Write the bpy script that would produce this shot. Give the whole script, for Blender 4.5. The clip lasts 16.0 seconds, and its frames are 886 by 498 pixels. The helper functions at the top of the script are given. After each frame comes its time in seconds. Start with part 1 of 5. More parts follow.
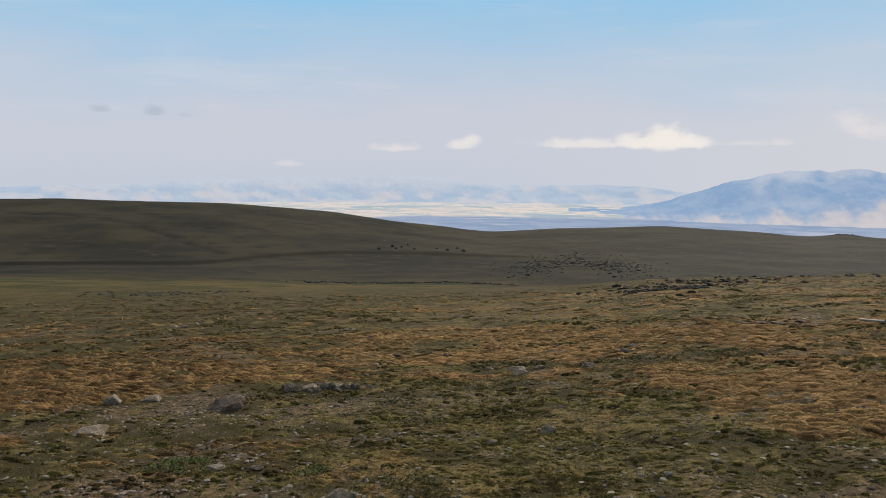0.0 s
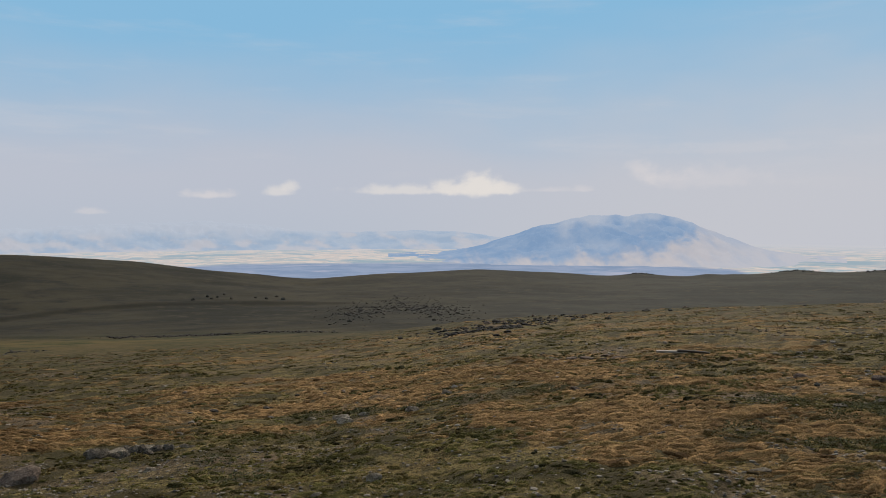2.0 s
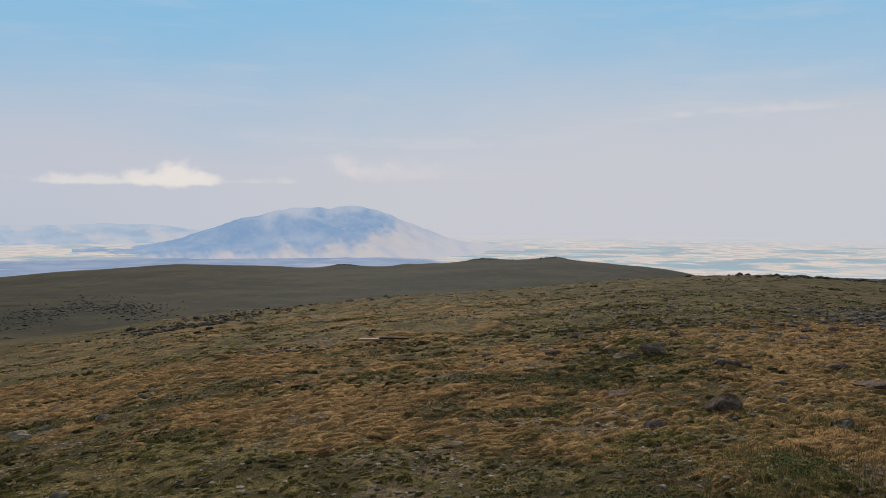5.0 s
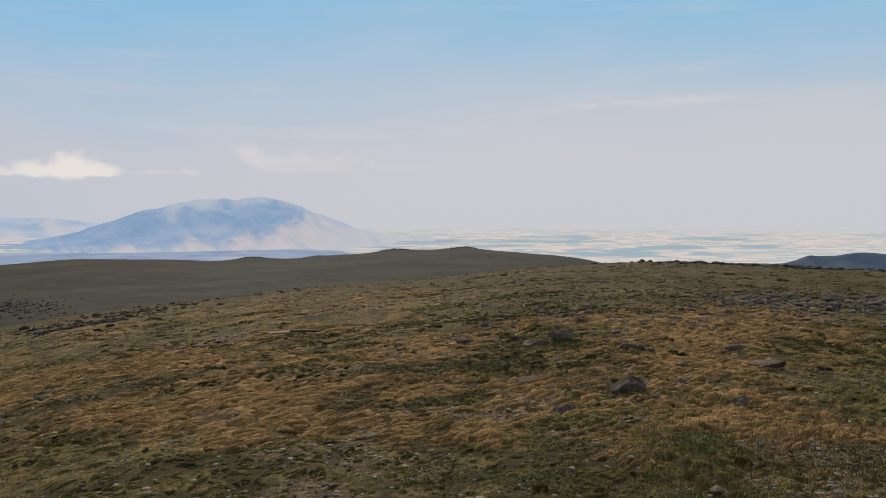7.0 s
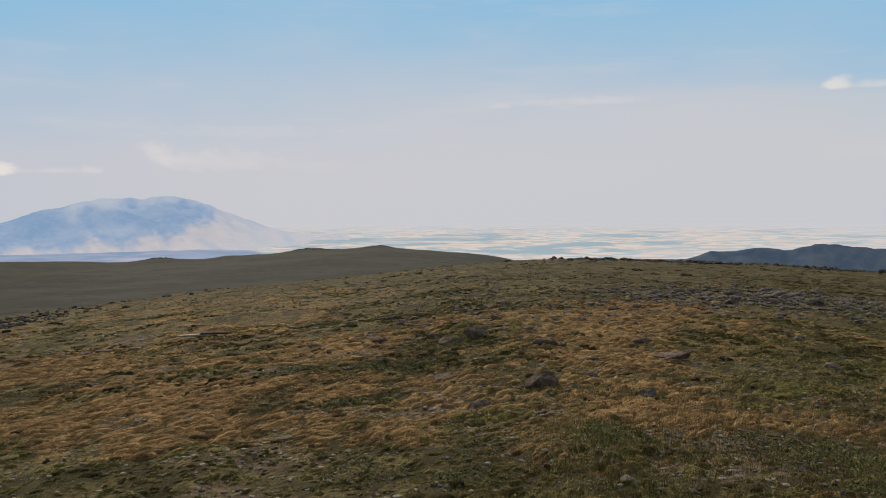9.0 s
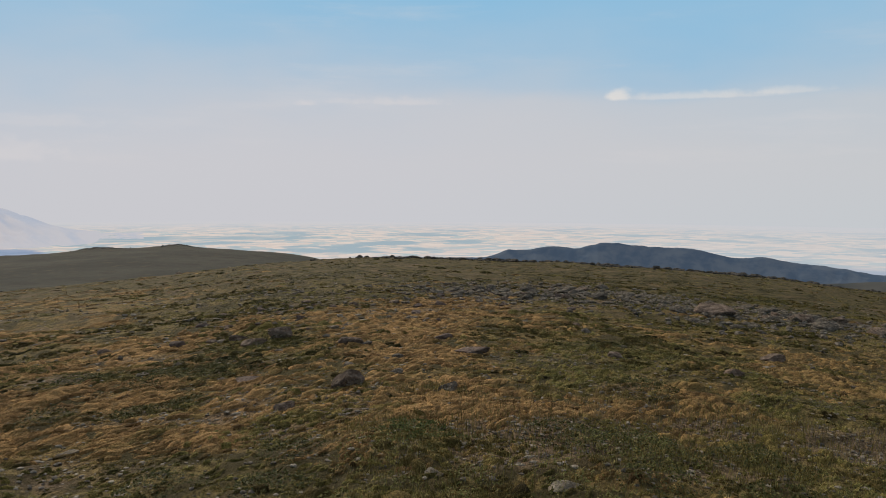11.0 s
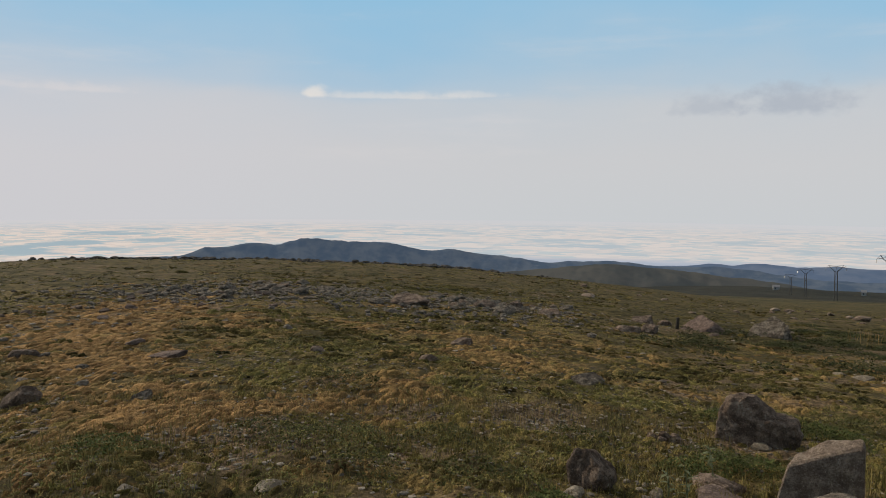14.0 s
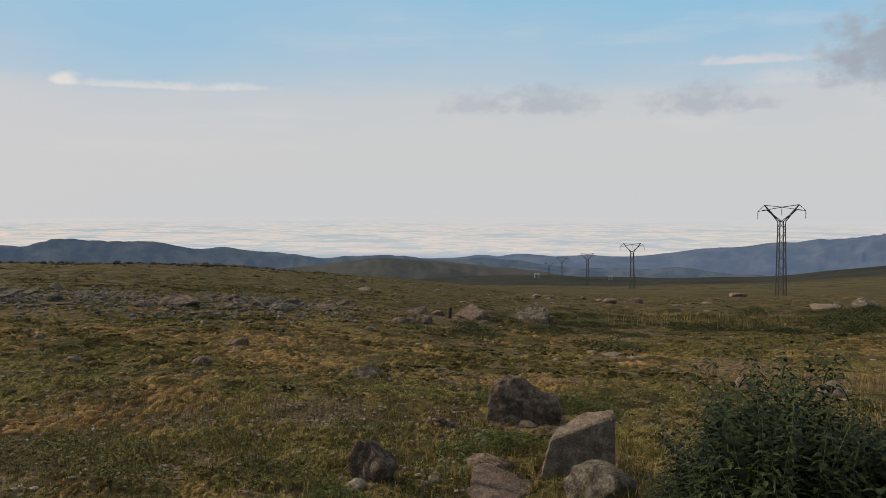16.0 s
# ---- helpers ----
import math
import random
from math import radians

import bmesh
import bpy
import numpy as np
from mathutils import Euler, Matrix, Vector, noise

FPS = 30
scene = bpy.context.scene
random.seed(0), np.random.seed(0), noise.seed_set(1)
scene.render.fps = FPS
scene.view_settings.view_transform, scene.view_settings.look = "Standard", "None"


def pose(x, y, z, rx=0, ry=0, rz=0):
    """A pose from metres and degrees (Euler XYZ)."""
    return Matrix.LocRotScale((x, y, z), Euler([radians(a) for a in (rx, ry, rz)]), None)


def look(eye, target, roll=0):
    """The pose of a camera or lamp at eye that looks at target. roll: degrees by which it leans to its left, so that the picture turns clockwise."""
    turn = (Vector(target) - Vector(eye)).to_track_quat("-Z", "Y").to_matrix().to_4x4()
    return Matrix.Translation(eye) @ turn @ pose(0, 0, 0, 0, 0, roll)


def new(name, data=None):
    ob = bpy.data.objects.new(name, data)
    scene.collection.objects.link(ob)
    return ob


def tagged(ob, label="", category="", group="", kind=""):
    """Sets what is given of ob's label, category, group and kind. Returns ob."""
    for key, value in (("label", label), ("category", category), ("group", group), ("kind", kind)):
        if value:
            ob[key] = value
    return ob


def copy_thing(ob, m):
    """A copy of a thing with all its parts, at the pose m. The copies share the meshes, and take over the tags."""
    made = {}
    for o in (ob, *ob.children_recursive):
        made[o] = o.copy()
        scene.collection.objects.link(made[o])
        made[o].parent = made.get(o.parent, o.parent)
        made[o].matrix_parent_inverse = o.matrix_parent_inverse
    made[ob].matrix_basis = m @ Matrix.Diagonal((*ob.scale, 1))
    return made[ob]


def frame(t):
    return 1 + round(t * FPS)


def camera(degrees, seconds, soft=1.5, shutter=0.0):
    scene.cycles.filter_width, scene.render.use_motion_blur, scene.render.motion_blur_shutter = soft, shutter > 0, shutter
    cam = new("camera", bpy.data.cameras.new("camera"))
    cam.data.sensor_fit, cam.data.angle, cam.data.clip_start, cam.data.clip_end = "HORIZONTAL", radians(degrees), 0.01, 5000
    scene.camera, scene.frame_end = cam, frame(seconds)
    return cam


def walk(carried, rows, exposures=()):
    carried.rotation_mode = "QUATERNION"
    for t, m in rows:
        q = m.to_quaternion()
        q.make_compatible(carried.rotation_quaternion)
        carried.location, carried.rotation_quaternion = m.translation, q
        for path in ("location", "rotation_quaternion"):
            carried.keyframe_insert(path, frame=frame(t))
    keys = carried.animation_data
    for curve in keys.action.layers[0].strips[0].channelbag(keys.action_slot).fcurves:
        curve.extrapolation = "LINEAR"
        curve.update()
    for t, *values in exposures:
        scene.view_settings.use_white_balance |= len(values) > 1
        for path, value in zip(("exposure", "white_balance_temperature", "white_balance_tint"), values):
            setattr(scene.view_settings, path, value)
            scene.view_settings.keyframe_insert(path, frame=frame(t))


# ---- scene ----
# The eye stands still at head height and pans to the right.
EYE = 1.62
cam = camera(58.3, 16.0, soft=0.9)
PAN = [  # seconds, yaw, pitch, roll
    (0.0, -0.00, -5.61, -0.44),
    (0.5, -3.58, -4.20, -0.40),
    (1.0, -6.45, -3.38, -0.23),
    (1.5, -9.02, -2.41, -0.22),
    (2.0, -12.95, -2.24, 0.02),
    (2.5, -15.47, -2.34, 0.09),
    (3.0, -19.48, -2.48, 0.00),
    (3.5, -24.87, -2.56, -0.04),
    (4.0, -28.80, -2.68, -0.13),
    (4.5, -31.76, -2.69, -0.22),
    (4.7, -32.85, -2.71, -0.15),
    (6.8, -39.09, -3.47, 0.06),
    (7.0, -40.52, -3.47, 0.27),
    (7.5, -44.79, -3.51, 0.15),
    (8.0, -46.14, -3.58, 0.30),
    (8.2, -46.23, -3.59, 0.36),
    (10.3, -52.41, -3.73, -0.28),
    (10.5, -54.78, -3.72, -0.29),
    (11.0, -60.59, -3.70, -0.39),
    (11.5, -65.64, -3.68, -0.21),
    (12.0, -69.01, -3.78, -0.05),
    (12.5, -72.32, -3.77, -0.26),
    (13.0, -75.35, -3.80, -0.41),
    (13.5, -78.35, -3.82, -0.57),
    (14.0, -81.99, -3.84, -0.48),
    (14.5, -86.32, -3.82, -0.44),
    (15.0, -90.39, -3.83, -0.57),
    (15.5, -94.39, -4.00, -0.42),
    (16.0, -98.10, -4.08, -0.21),
]
walk(cam, [(t, pose(0, 0, EYE, 90 + pitch, roll, yaw)) for t, yaw, pitch, roll in PAN],
     [(0.0, 0.06, 6420, 10), (1.0, -0.10, 6340, 10), (1.5, -0.15, 6320, 10), (3.0, -0.14, 6300, 10), (4.5, -0.10, 6330, 10), (7.5, -0.08, 6430, 10), (11.0, -0.08, 6500, 10), (14.0, -0.04, 6620, 10), (16.0, -0.02, 6750, 10)])

# ---- world and sun ----
SUN_BEARING, SUN_HEIGHT = 32.0, 27.0
world = bpy.data.worlds.new("sky")
scene.world = world
world.use_nodes = True
wt = world.node_tree
wt.nodes.clear()


def wnode(kind, **values):
    n = wt.nodes.new(kind)
    for key, value in values.items():
        n.inputs[key].default_value = value
    return n


def wmath(op, a, b=None, c=None, clamp=False):
    n = wt.nodes.new("ShaderNodeMath")
    n.operation, n.use_clamp = op, clamp
    for i, v in enumerate((a, b, c)):
        if v is None:
            continue
        if isinstance(v, (int, float)):
            n.inputs[i].default_value = v
        else:
            wt.links.new(v, n.inputs[i])
    return n.outputs[0]


def wmix(fac, a, b):
    n = wt.nodes.new("ShaderNodeMix")
    n.data_type = "RGBA"
    for socket, v in ((n.inputs[0], fac), (n.inputs[6], a), (n.inputs[7], b)):
        if isinstance(v, (int, float)):
            socket.default_value = v
        elif isinstance(v, tuple):
            socket.default_value = (*v, 1)
        else:
            wt.links.new(v, socket)
    return n.outputs[2]


coord = wnode("ShaderNodeTexCoord")
split = wnode("ShaderNodeSeparateXYZ")
wt.links.new(coord.outputs["Generated"], split.inputs[0])
sky_x, sky_y, sky_z = split.outputs
rise = wmath("MULTIPLY", wmath("ARCSINE", sky_z), 57.2958)
bearing = wmath("MULTIPLY", wmath("ARCTAN2", sky_x, sky_y), 57.2958)
air = wnode("ShaderNodeTexSky")
air.sky_type, air.sun_disc = "NISHITA", False
air.sun_elevation, air.sun_rotation = radians(SUN_HEIGHT), radians(SUN_BEARING)
air.altitude, air.dust_density = 2600, 2.0
bright = wmix(1.0, air.outputs[0], (0.10, 0.10, 0.10))
bright.node.blend_type = "MULTIPLY"


def wnoise(scale, detail, stretch=(1, 1, 1), shift=0.0, rough=0.55):
    m = wnode("ShaderNodeMapping")
    m.inputs["Scale"].default_value = stretch
    m.inputs["Location"].default_value = (shift, shift * 0.7, shift * 1.3)
    wt.links.new(coord.outputs["Generated"], m.inputs[0])
    n = wnode("ShaderNodeTexNoise", Scale=scale, Detail=detail, Roughness=rough)
    wt.links.new(m.outputs[0], n.inputs["Vector"])
    return n.outputs["Fac"]


def span(value, low, high):
    n = wt.nodes.new("ShaderNodeMapRange")
    n.interpolation_type = "SMOOTHSTEP"
    wt.links.new(value, n.inputs[0])
    n.inputs[1].default_value, n.inputs[2].default_value = low, high
    return n.outputs[0]


# Clear air above, a broad bank of pale haze below it.
SKY_BLUE = (0.272, 0.53, 0.755)
HAZE_LOW = wmix(span(bearing, 45.0, 95.0), wmix(span(bearing, -5.0, 35.0), (0.525, 0.57, 0.645), (0.615, 0.615, 0.65)), (0.565, 0.615, 0.65))
HAZE_MID = wmix(span(bearing, 50.0, 95.0), wmix(span(bearing, 0.0, 40.0), (0.56, 0.585, 0.655), (0.62, 0.62, 0.655)), (0.60, 0.615, 0.64))
veil = wmath("ADD", rise, wmath("MULTIPLY", wmath("SUBTRACT", wnoise(2.2, 4, (1, 1, 3)), 0.5), 9.0))
unseen_overcast = wmix(wmath("MULTIPLY", span(wnoise(1.7, 5), 0.25, 0.6), 0.9), bright, (0.66, 0.62, 0.56))  # unseen thin cloud overhead, added to brighten the ground
upper = wmix(span(rise, 18, 42), SKY_BLUE, unseen_overcast)
tone = wmix(span(veil, 2.0, 15.0), HAZE_MID, upper)
tone = wmix(span(rise, -2.5, 3.0), HAZE_LOW, tone)

# Small clouds that stand over the plain: bearing, rise, half width, half height, colour, density.
WHITE, PINK, GREY = (0.86, 0.80, 0.74), (0.74, 0.70, 0.70), (0.40, 0.45, 0.53)
CLOUDS = [
    (15.6, 1.95, 2.5, 1.6, WHITE, 0.95), (13.4, 1.95, 2.3, 1.05, WHITE, 0.8), (17.2, 1.95, 1.9, 0.9, WHITE, 0.8), (10.4, 1.9, 5.0, 0.7, WHITE, 0.65), (20.6, 1.95, 2.6, 0.35, PINK, 0.5),
    (1.4, 1.8, 1.3, 0.75, WHITE, 0.6), (2.1, 2.1, 0.8, 0.75, WHITE, 0.6), (-3.4, 1.55, 2.5, 0.6, PINK, 0.85), (-11.0, 0.4, 1.3, 0.4, PINK, 0.5),
    (23.0, 2.0, 0.9, 0.5, PINK, 0.5), (27.0, 2.9, 1.6, 1.5, PINK, 0.65), (28.6, 2.7, 2.6, 1.0, PINK, 0.45), (31.0, 2.5, 6.0, 1.4, PINK, 0.35), (33.0, 4.6, 8.0, 0.8, PINK, 0.2),
    (-23.2, 3.8, 0.9, 0.45, GREY, 0.55), (-19.7, 3.75, 0.95, 0.65, GREY, 0.6), (-17.9, 3.6, 0.8, 0.4, GREY, 0.3),
    (-17.2, 13.2, 1.6, 0.8, WHITE, 0.5), (50.8, 6.5, 1.0, 0.5, PINK, 0.5), (57.0, 6.7, 5.0, 0.6, PINK, 0.45), (72.9, 7.05, 1.2, 0.85, WHITE, 0.65), (78.5, 6.95, 6.5, 0.5, WHITE, 0.38), (84.0, 7.1, 3.5, 0.45, WHITE, 0.28),
    (100.5, 6.0, 3.8, 1.6, GREY, 0.5), (105.6, 6.0, 4.8, 2.0, GREY, 0.7), (116.2, 6.0, 4.2, 2.2, GREY, 0.72), (112.6, 6.1, 1.8, 0.9, GREY, 0.35), (119.2, 5.8, 2.4, 0.8, GREY, 0.35),
    (119.0, 8.7, 6.0, 0.6, PINK, 0.6), (121.5, 7.4, 5.0, 1.2, PINK, 0.35), (126.8, 8.0, 5.2, 4.6, (0.35, 0.395, 0.47), 0.9), (131.0, 8.4, 5.0, 5.0, (0.35, 0.395, 0.47), 0.85),
]
# The flat top of the haze bank over the middle of the plain.
lid = wmath("ADD", rise, wmath("MULTIPLY", wmath("SUBTRACT", wnoise(5.0, 5, (1, 1, 4), 1.7), 0.5), 2.2))
bank = wmath("MULTIPLY", wmath("MULTIPLY", span(lid, 7.9, 6.3), span(bearing, 40.0, 66.0)), 0.62)
tone = wmix(bank, tone, HAZE_MID)
wisps = wmath("MULTIPLY", span(wnoise(3.4, 6, (1, 1, 7), 9.3, 0.6), 0.50, 0.78), wmath("MULTIPLY", span(rise, 1.0, 4.0), 0.30))
tone = wmix(wisps, tone, PINK)
puff = wmath("SUBTRACT", wnoise(40, 6, (1, 1, 1.5), 3.1, 0.55), 0.5)
for b, e, wide, high, colour, dense in CLOUDS:
    db = wmath("DIVIDE", wmath("SUBTRACT", bearing, b), wide)
    de = wmath("DIVIDE", wmath("SUBTRACT", rise, e), high)
    de = wmath("MULTIPLY", de, wmath("ADD", 1.0, wmath("MULTIPLY", wmath("LESS_THAN", de, 0.0), 1.4)))  # flat below, heaped above
    away = wmath("SQRT", wmath("ADD", wmath("MULTIPLY", db, db), wmath("MULTIPLY", de, de)))
    body = wmath("ADD", wmath("SUBTRACT", 1.0, away), wmath("MULTIPLY", puff, 1.3 if colour is WHITE else 1.8))
    tone = wmix(wmath("MULTIPLY", span(body, 0.0, 0.75 if colour is WHITE else 0.9), dense), tone, colour)
back = wnode("ShaderNodeBackground", Strength=1.0)
wt.links.new(tone, back.inputs[0])
wt.links.new(back.outputs[0], wnode("ShaderNodeOutputWorld").inputs[0])

lamp = bpy.data.lights.new("sun", "SUN")
lamp.energy, lamp.angle, lamp.color = 4.2, radians(6), (1.0, 0.87, 0.69)
sun = new("sun", lamp)
sb, sh = radians(SUN_BEARING), radians(SUN_HEIGHT)
sun.matrix_world = look((200 * math.sin(sb) * math.cos(sh), 200 * math.cos(sb) * math.cos(sh), 200 * math.sin(sh)), (0, 0, 0))

# ---- lie of the land ----
PLAIN = -150.0
# Brow of the near slope: bearing from the first view, distance, height.
BROW = [
    (-180, 80, -2), (-120, 80, -4), (-60, 110, -13), (-30, 110, -15.0), (-17, 110, -15.6), (-8, 110, -15.6), (3.5, 110, -15.2), (9, 110, -14.3),
    (15.7, 105, -12.0), (24.5, 100, -10.2), (28, 100, -9.5), (31.5, 95, -8.4), (39.5, 95, -7.45), (45, 95, -6.6), (48, 95, -6.0), (54.3, 95, -5.4), (59, 95, -5.5),
    (64.5, 95, -5.75), (69.5, 95, -5.9), (77, 98, -6.7), (84.5, 105, -8.2), (90, 115, -10.0), (95, 130, -12.5), (103, 160, -17.6), (112, 160, -18.0),
    (121, 150, -15.9), (127, 130, -12.8), (145, 110, -8), (180, 80, -2),
]
# Floor of the dip behind it: bearing, height at 245 m and at 425 m.
DIP = [
    (-180, 2, 14), (-120, -7, 2), (-60, -26, -38), (-30, -28.3, -44), (-17, -31.5, -46.5), (-8, -33.5, -44.6), (3.5, -33.5, -44.6), (16, -33, -45.5), (28, -31, -45),
    (42, -29, -43), (51, -27, -43), (64, -27, -51), (84, -27, -50), (103, -27.4, -47), (112, -27.4, -46.8), (121, -26, -43), (127, -23, -37), (145, -15, -20), (180, 2, 14),
]
# Skyline of the hills beyond: bearing, height at 790 m.
HILL = [
    (-180, 60), (-120, 42), (-60, -19), (-29, -25.3), (-26, -24.6), (-17, -29.6), (-9, -37.4), (-3.4, -47.0), (3.5, -57.9), (8.7, -54.0), (15.7, -49.9), (20, -52), (24.5, -55.2),
    (27, -52.2), (29.5, -54.6), (31.2, -51.9), (38, -47.8), (42, -45.7), (46.7, -50.4), (50.7, -57.5), (54, -70), (60, -95), (80, -95), (84, -92), (95, -88),
    (101, -81), (105, -79.5), (108, -81), (112, -80.8), (119, -75.8), (121.9, -73), (124.5, -66.2), (127.3, -60.5), (145, -14), (180, 60),
]


def lattice(x, y, seed):
    """Smooth noise from -1 to 1 on the unit lattice."""
    xi, yi = np.floor(x), np.floor(y)
    fx, fy = x - xi, y - yi
    fx, fy = fx * fx * fx * (fx * (fx * 6 - 15) + 10), fy * fy * fy * (fy * (fy * 6 - 15) + 10)

    def corner(a, b):
        v = np.sin(a * 127.1 + b * 311.7 + seed * 74.7) * 43758.5453
        return (v - np.floor(v)) * 2 - 1
    low = corner(xi, yi) * (1 - fx) + corner(xi + 1, yi) * fx
    high = corner(xi, yi + 1) * (1 - fx) + corner(xi + 1, yi + 1) * fx
    return low * (1 - fy) + high * fy


def fractal(x, y, size, seed, octaves=4):
    total, weight = 0.0, 1.0
    for k in range(octaves):
        total = total + weight * lattice(x / size + 17.3 * k, y / size - 9.1 * k, seed + k)
        size, weight = size / 2.03, weight * 0.52
    return total


def smooth_rows(values, reach):
    k = np.exp(-0.5 * (np.arange(-3 * reach, 3 * reach + 1) / reach) ** 2)
    k /= k.sum()
    padded = np.concatenate([np.repeat(values[:1], 3 * reach, 0), values, np.repeat(values[-1:], 3 * reach, 0)])
    return np.apply_along_axis(lambda v: np.convolve(v, k, "valid"), 0, padded)


FINE_B = np.arange(-180, 180.01, 0.5)
FINE_R = np.concatenate([[0.0], np.geomspace(1.0, 4950, 260)])


def plan_grid():
    """The broad heights over bearing and distance."""
    def along(rows, column):
        a = np.array(rows, float)
        v = np.interp(FINE_B, a[:, 0], a[:, column])
        return smooth_rows(v[:, None], 2)[:, 0]
    brow_r, brow_z = along(BROW, 1), along(BROW, 2)
    dip1, dip2, hill = along(DIP, 1), along(DIP, 2), along(HILL, 1)
    grid = np.zeros((len(FINE_B), len(FINE_R)))
    for i in range(len(FINE_B)):
        rr = [0, brow_r[i], 245, 425, 700, 790, 850, 920, 1040, 1300, 4950]
        zz = [0, brow_z[i], dip1[i], dip2[i], dip2[i] * 0.14 + hill[i] * 0.86, hill[i], hill[i] - 1, hill[i] - 14, min(hill[i] - 45, -118), PLAIN - 8, PLAIN - 8]
        grid[i] = np.interp(FINE_R, rr, zz)
    return smooth_rows(grid.T, 2).T


PLAN = plan_grid()


def height(x, y):
    """Height of the ground at places in the plan."""
    x, y = np.asarray(x, float), np.asarray(y, float)
    r, b = np.hypot(x, y), np.degrees(np.arctan2(x, y))
    fb = np.clip((b + 180) / 0.5, 0, len(FINE_B) - 1.001)
    fr = np.interp(r, FINE_R, np.arange(len(FINE_R)))
    fr = np.clip(fr, 0, len(FINE_R) - 1.001)
    i, j = fb.astype(int), fr.astype(int)
    u, v = fb - i, fr - j
    z = (PLAN[i, j] * (1 - u) + PLAN[i + 1, j] * u) * (1 - v) + (PLAN[i, j + 1] * (1 - u) + PLAN[i + 1, j + 1] * u) * v
    z = z + 0.10 * fractal(x, y, 5.0, 3, 3) * np.clip(r / 12, 0, 1)
    z = z + 0.035 * fractal(x, y, 0.9, 11, 3) * np.clip(1.4 - r / 120, 0, 1)
    z = z + 0.026 * fractal(x, y, 0.30, 15, 2) * np.clip(1.5 - r / 18, 0, 1)  # hummocks
    z = z + 0.35 * fractal(x, y, 38.0, 21, 4) * np.clip((r - 20) / 120, 0, 1)
    z = z + 1.6 * fractal(x, y, 170.0, 31, 4) * np.clip((r - 200) / 500, 0, 1)
    if np.max(r, initial=0) < 90:
        return z
    edge, strength = scarp(b)
    past = r - edge
    z = z + 2.0 * strength / (1 + np.exp(-np.clip(past / 1.8, -30, 30))) * np.exp(-np.clip(past, 0, None) / 70)  # the bank in the hollow
    for top, wide, tall in ((26.8, 1.1, 2.2), (31.4, 0.7, 1.2), (37.0, 1.3, 2.4), (42.1, 1.0, 2.4), (15.8, 1.6, 1.0)):  # stony caps of the hills
        z = z + tall * np.exp(-((b - top) / wide) ** 2 - ((r - 800) / 45) ** 2)
    z = z - 0.8 * lines(b, r) * np.clip((r - 60) / 200, 0, 1)
    return z


def scarp(b):
    """Distance of the bank that crosses the hollow, and how strongly it shows, by bearing."""
    r = np.interp(b, [-60, -29, -19, -16, -13, -8, 0, 6, 10], [395, 400, 392, 402, 430, 440, 444, 440, 430])
    return r, np.interp(b, [-40, -34, -20, -15, -12, 3, 6, 8], [0, 1, 1, 0.8, 0.6, 0.6, 0.5, 0])


def lines(b, r):
    """Old tracks and shallow gullies on the far hillside, 0 to 1."""
    total = 0.0 * b
    for bs, rs, wide, deep in (((-29, -25.3, -21.5, -17.9, -14.5), (650, 628, 580, 496, 425), 9, 0.9), ((-22.6, -19, -15, -11.5), (640, 645, 630, 620), 7, 0.55),
                               ((-12.4, -9.5, -5), (640, 615, 600), 7, 0.5), ((-17.5, -14.5, -12), (560, 520, 480), 10, 0.5), ((10, 17, 24), (560, 610, 600), 9, 0.4),
                               ((-17.9, -16, -14), (118, 125, 150), 3.5, 0.7), ((-10.2, -9, -7.6), (112, 117, 124), 2.5, 0.8)):
        path = np.interp(b, bs, rs) + 0.012 * r * fractal(b, 0 * b + wide, 1.4, 301, 3)
        ends = np.clip((b - bs[0]) / 1.0, 0, 1) * np.clip((bs[-1] - b) / 1.0, 0, 1)
        total = np.maximum(total, deep * ends * np.exp(-((r - path) / wide) ** 2) * (0.75 + 0.5 * fractal(b, r * 0.01, 0.8, 311, 3)))
    return np.clip(total, 0, 1)


def bare(x, y):
    """How far the turf is worn down to stones and earth, 0 to 1."""
    r, b = np.hypot(x, y), np.degrees(np.arctan2(x, y))
    v = 0.30 * np.clip((8.6 - r) / 2, 0, 1) * np.clip((75 - b) / 40, 0.4, 1) + 0.55 * fractal(x, y, 2.1, 51, 4) + 0.35 * fractal(x, y, 0.6, 57, 3) - 0.22
    v = v + 0.55 * np.clip(fractal(x, y, 1.0, 53, 3) + 0.1, 0, 1) * np.clip((10.5 - r) / 2, 0, 1) * np.clip((b - 40) / 15, 0, 1)
    v = v + 0.75 * np.exp(-((r - 16.5 + 0.1 * (b - 115)) / 1.6) ** 2) * np.clip((b - 97) / 6, 0, 1)  # a worn track
    v = v + 0.7 * np.exp(-((r - 11.9 - 0.5 * fractal(x, y, 2.0, 59, 2)) / 0.75) ** 2) * np.clip((-14 - b) / 4, 0, 1)  # a red-brown scrape
    return np.clip(v * 1.3, 0, 0.85)


# Green patches in the dry slope: x, y, radius.
GREENS = [
    (5.2, 7.8, 0.40), (5.75, 7.0, 0.45), (6.35, 6.9, 0.40), (7.05, 9.8, 0.7), (6.5, 11.2, 0.5), (7.7, 8.9, 0.6), (8.1, 8.5, 0.5), (10.2, 9.2, 0.7), (11.6, 11.0, 0.9),
    (9.4, 3.4, 0.7), (9.9, 1.2, 0.9), (11.2, 3.4, 0.8), (10.6, -1.0, 1.0), (8.6, 12.8, 0.6), (9.5, 14.5, 0.9), (12.4, 15.0, 1.1),
]


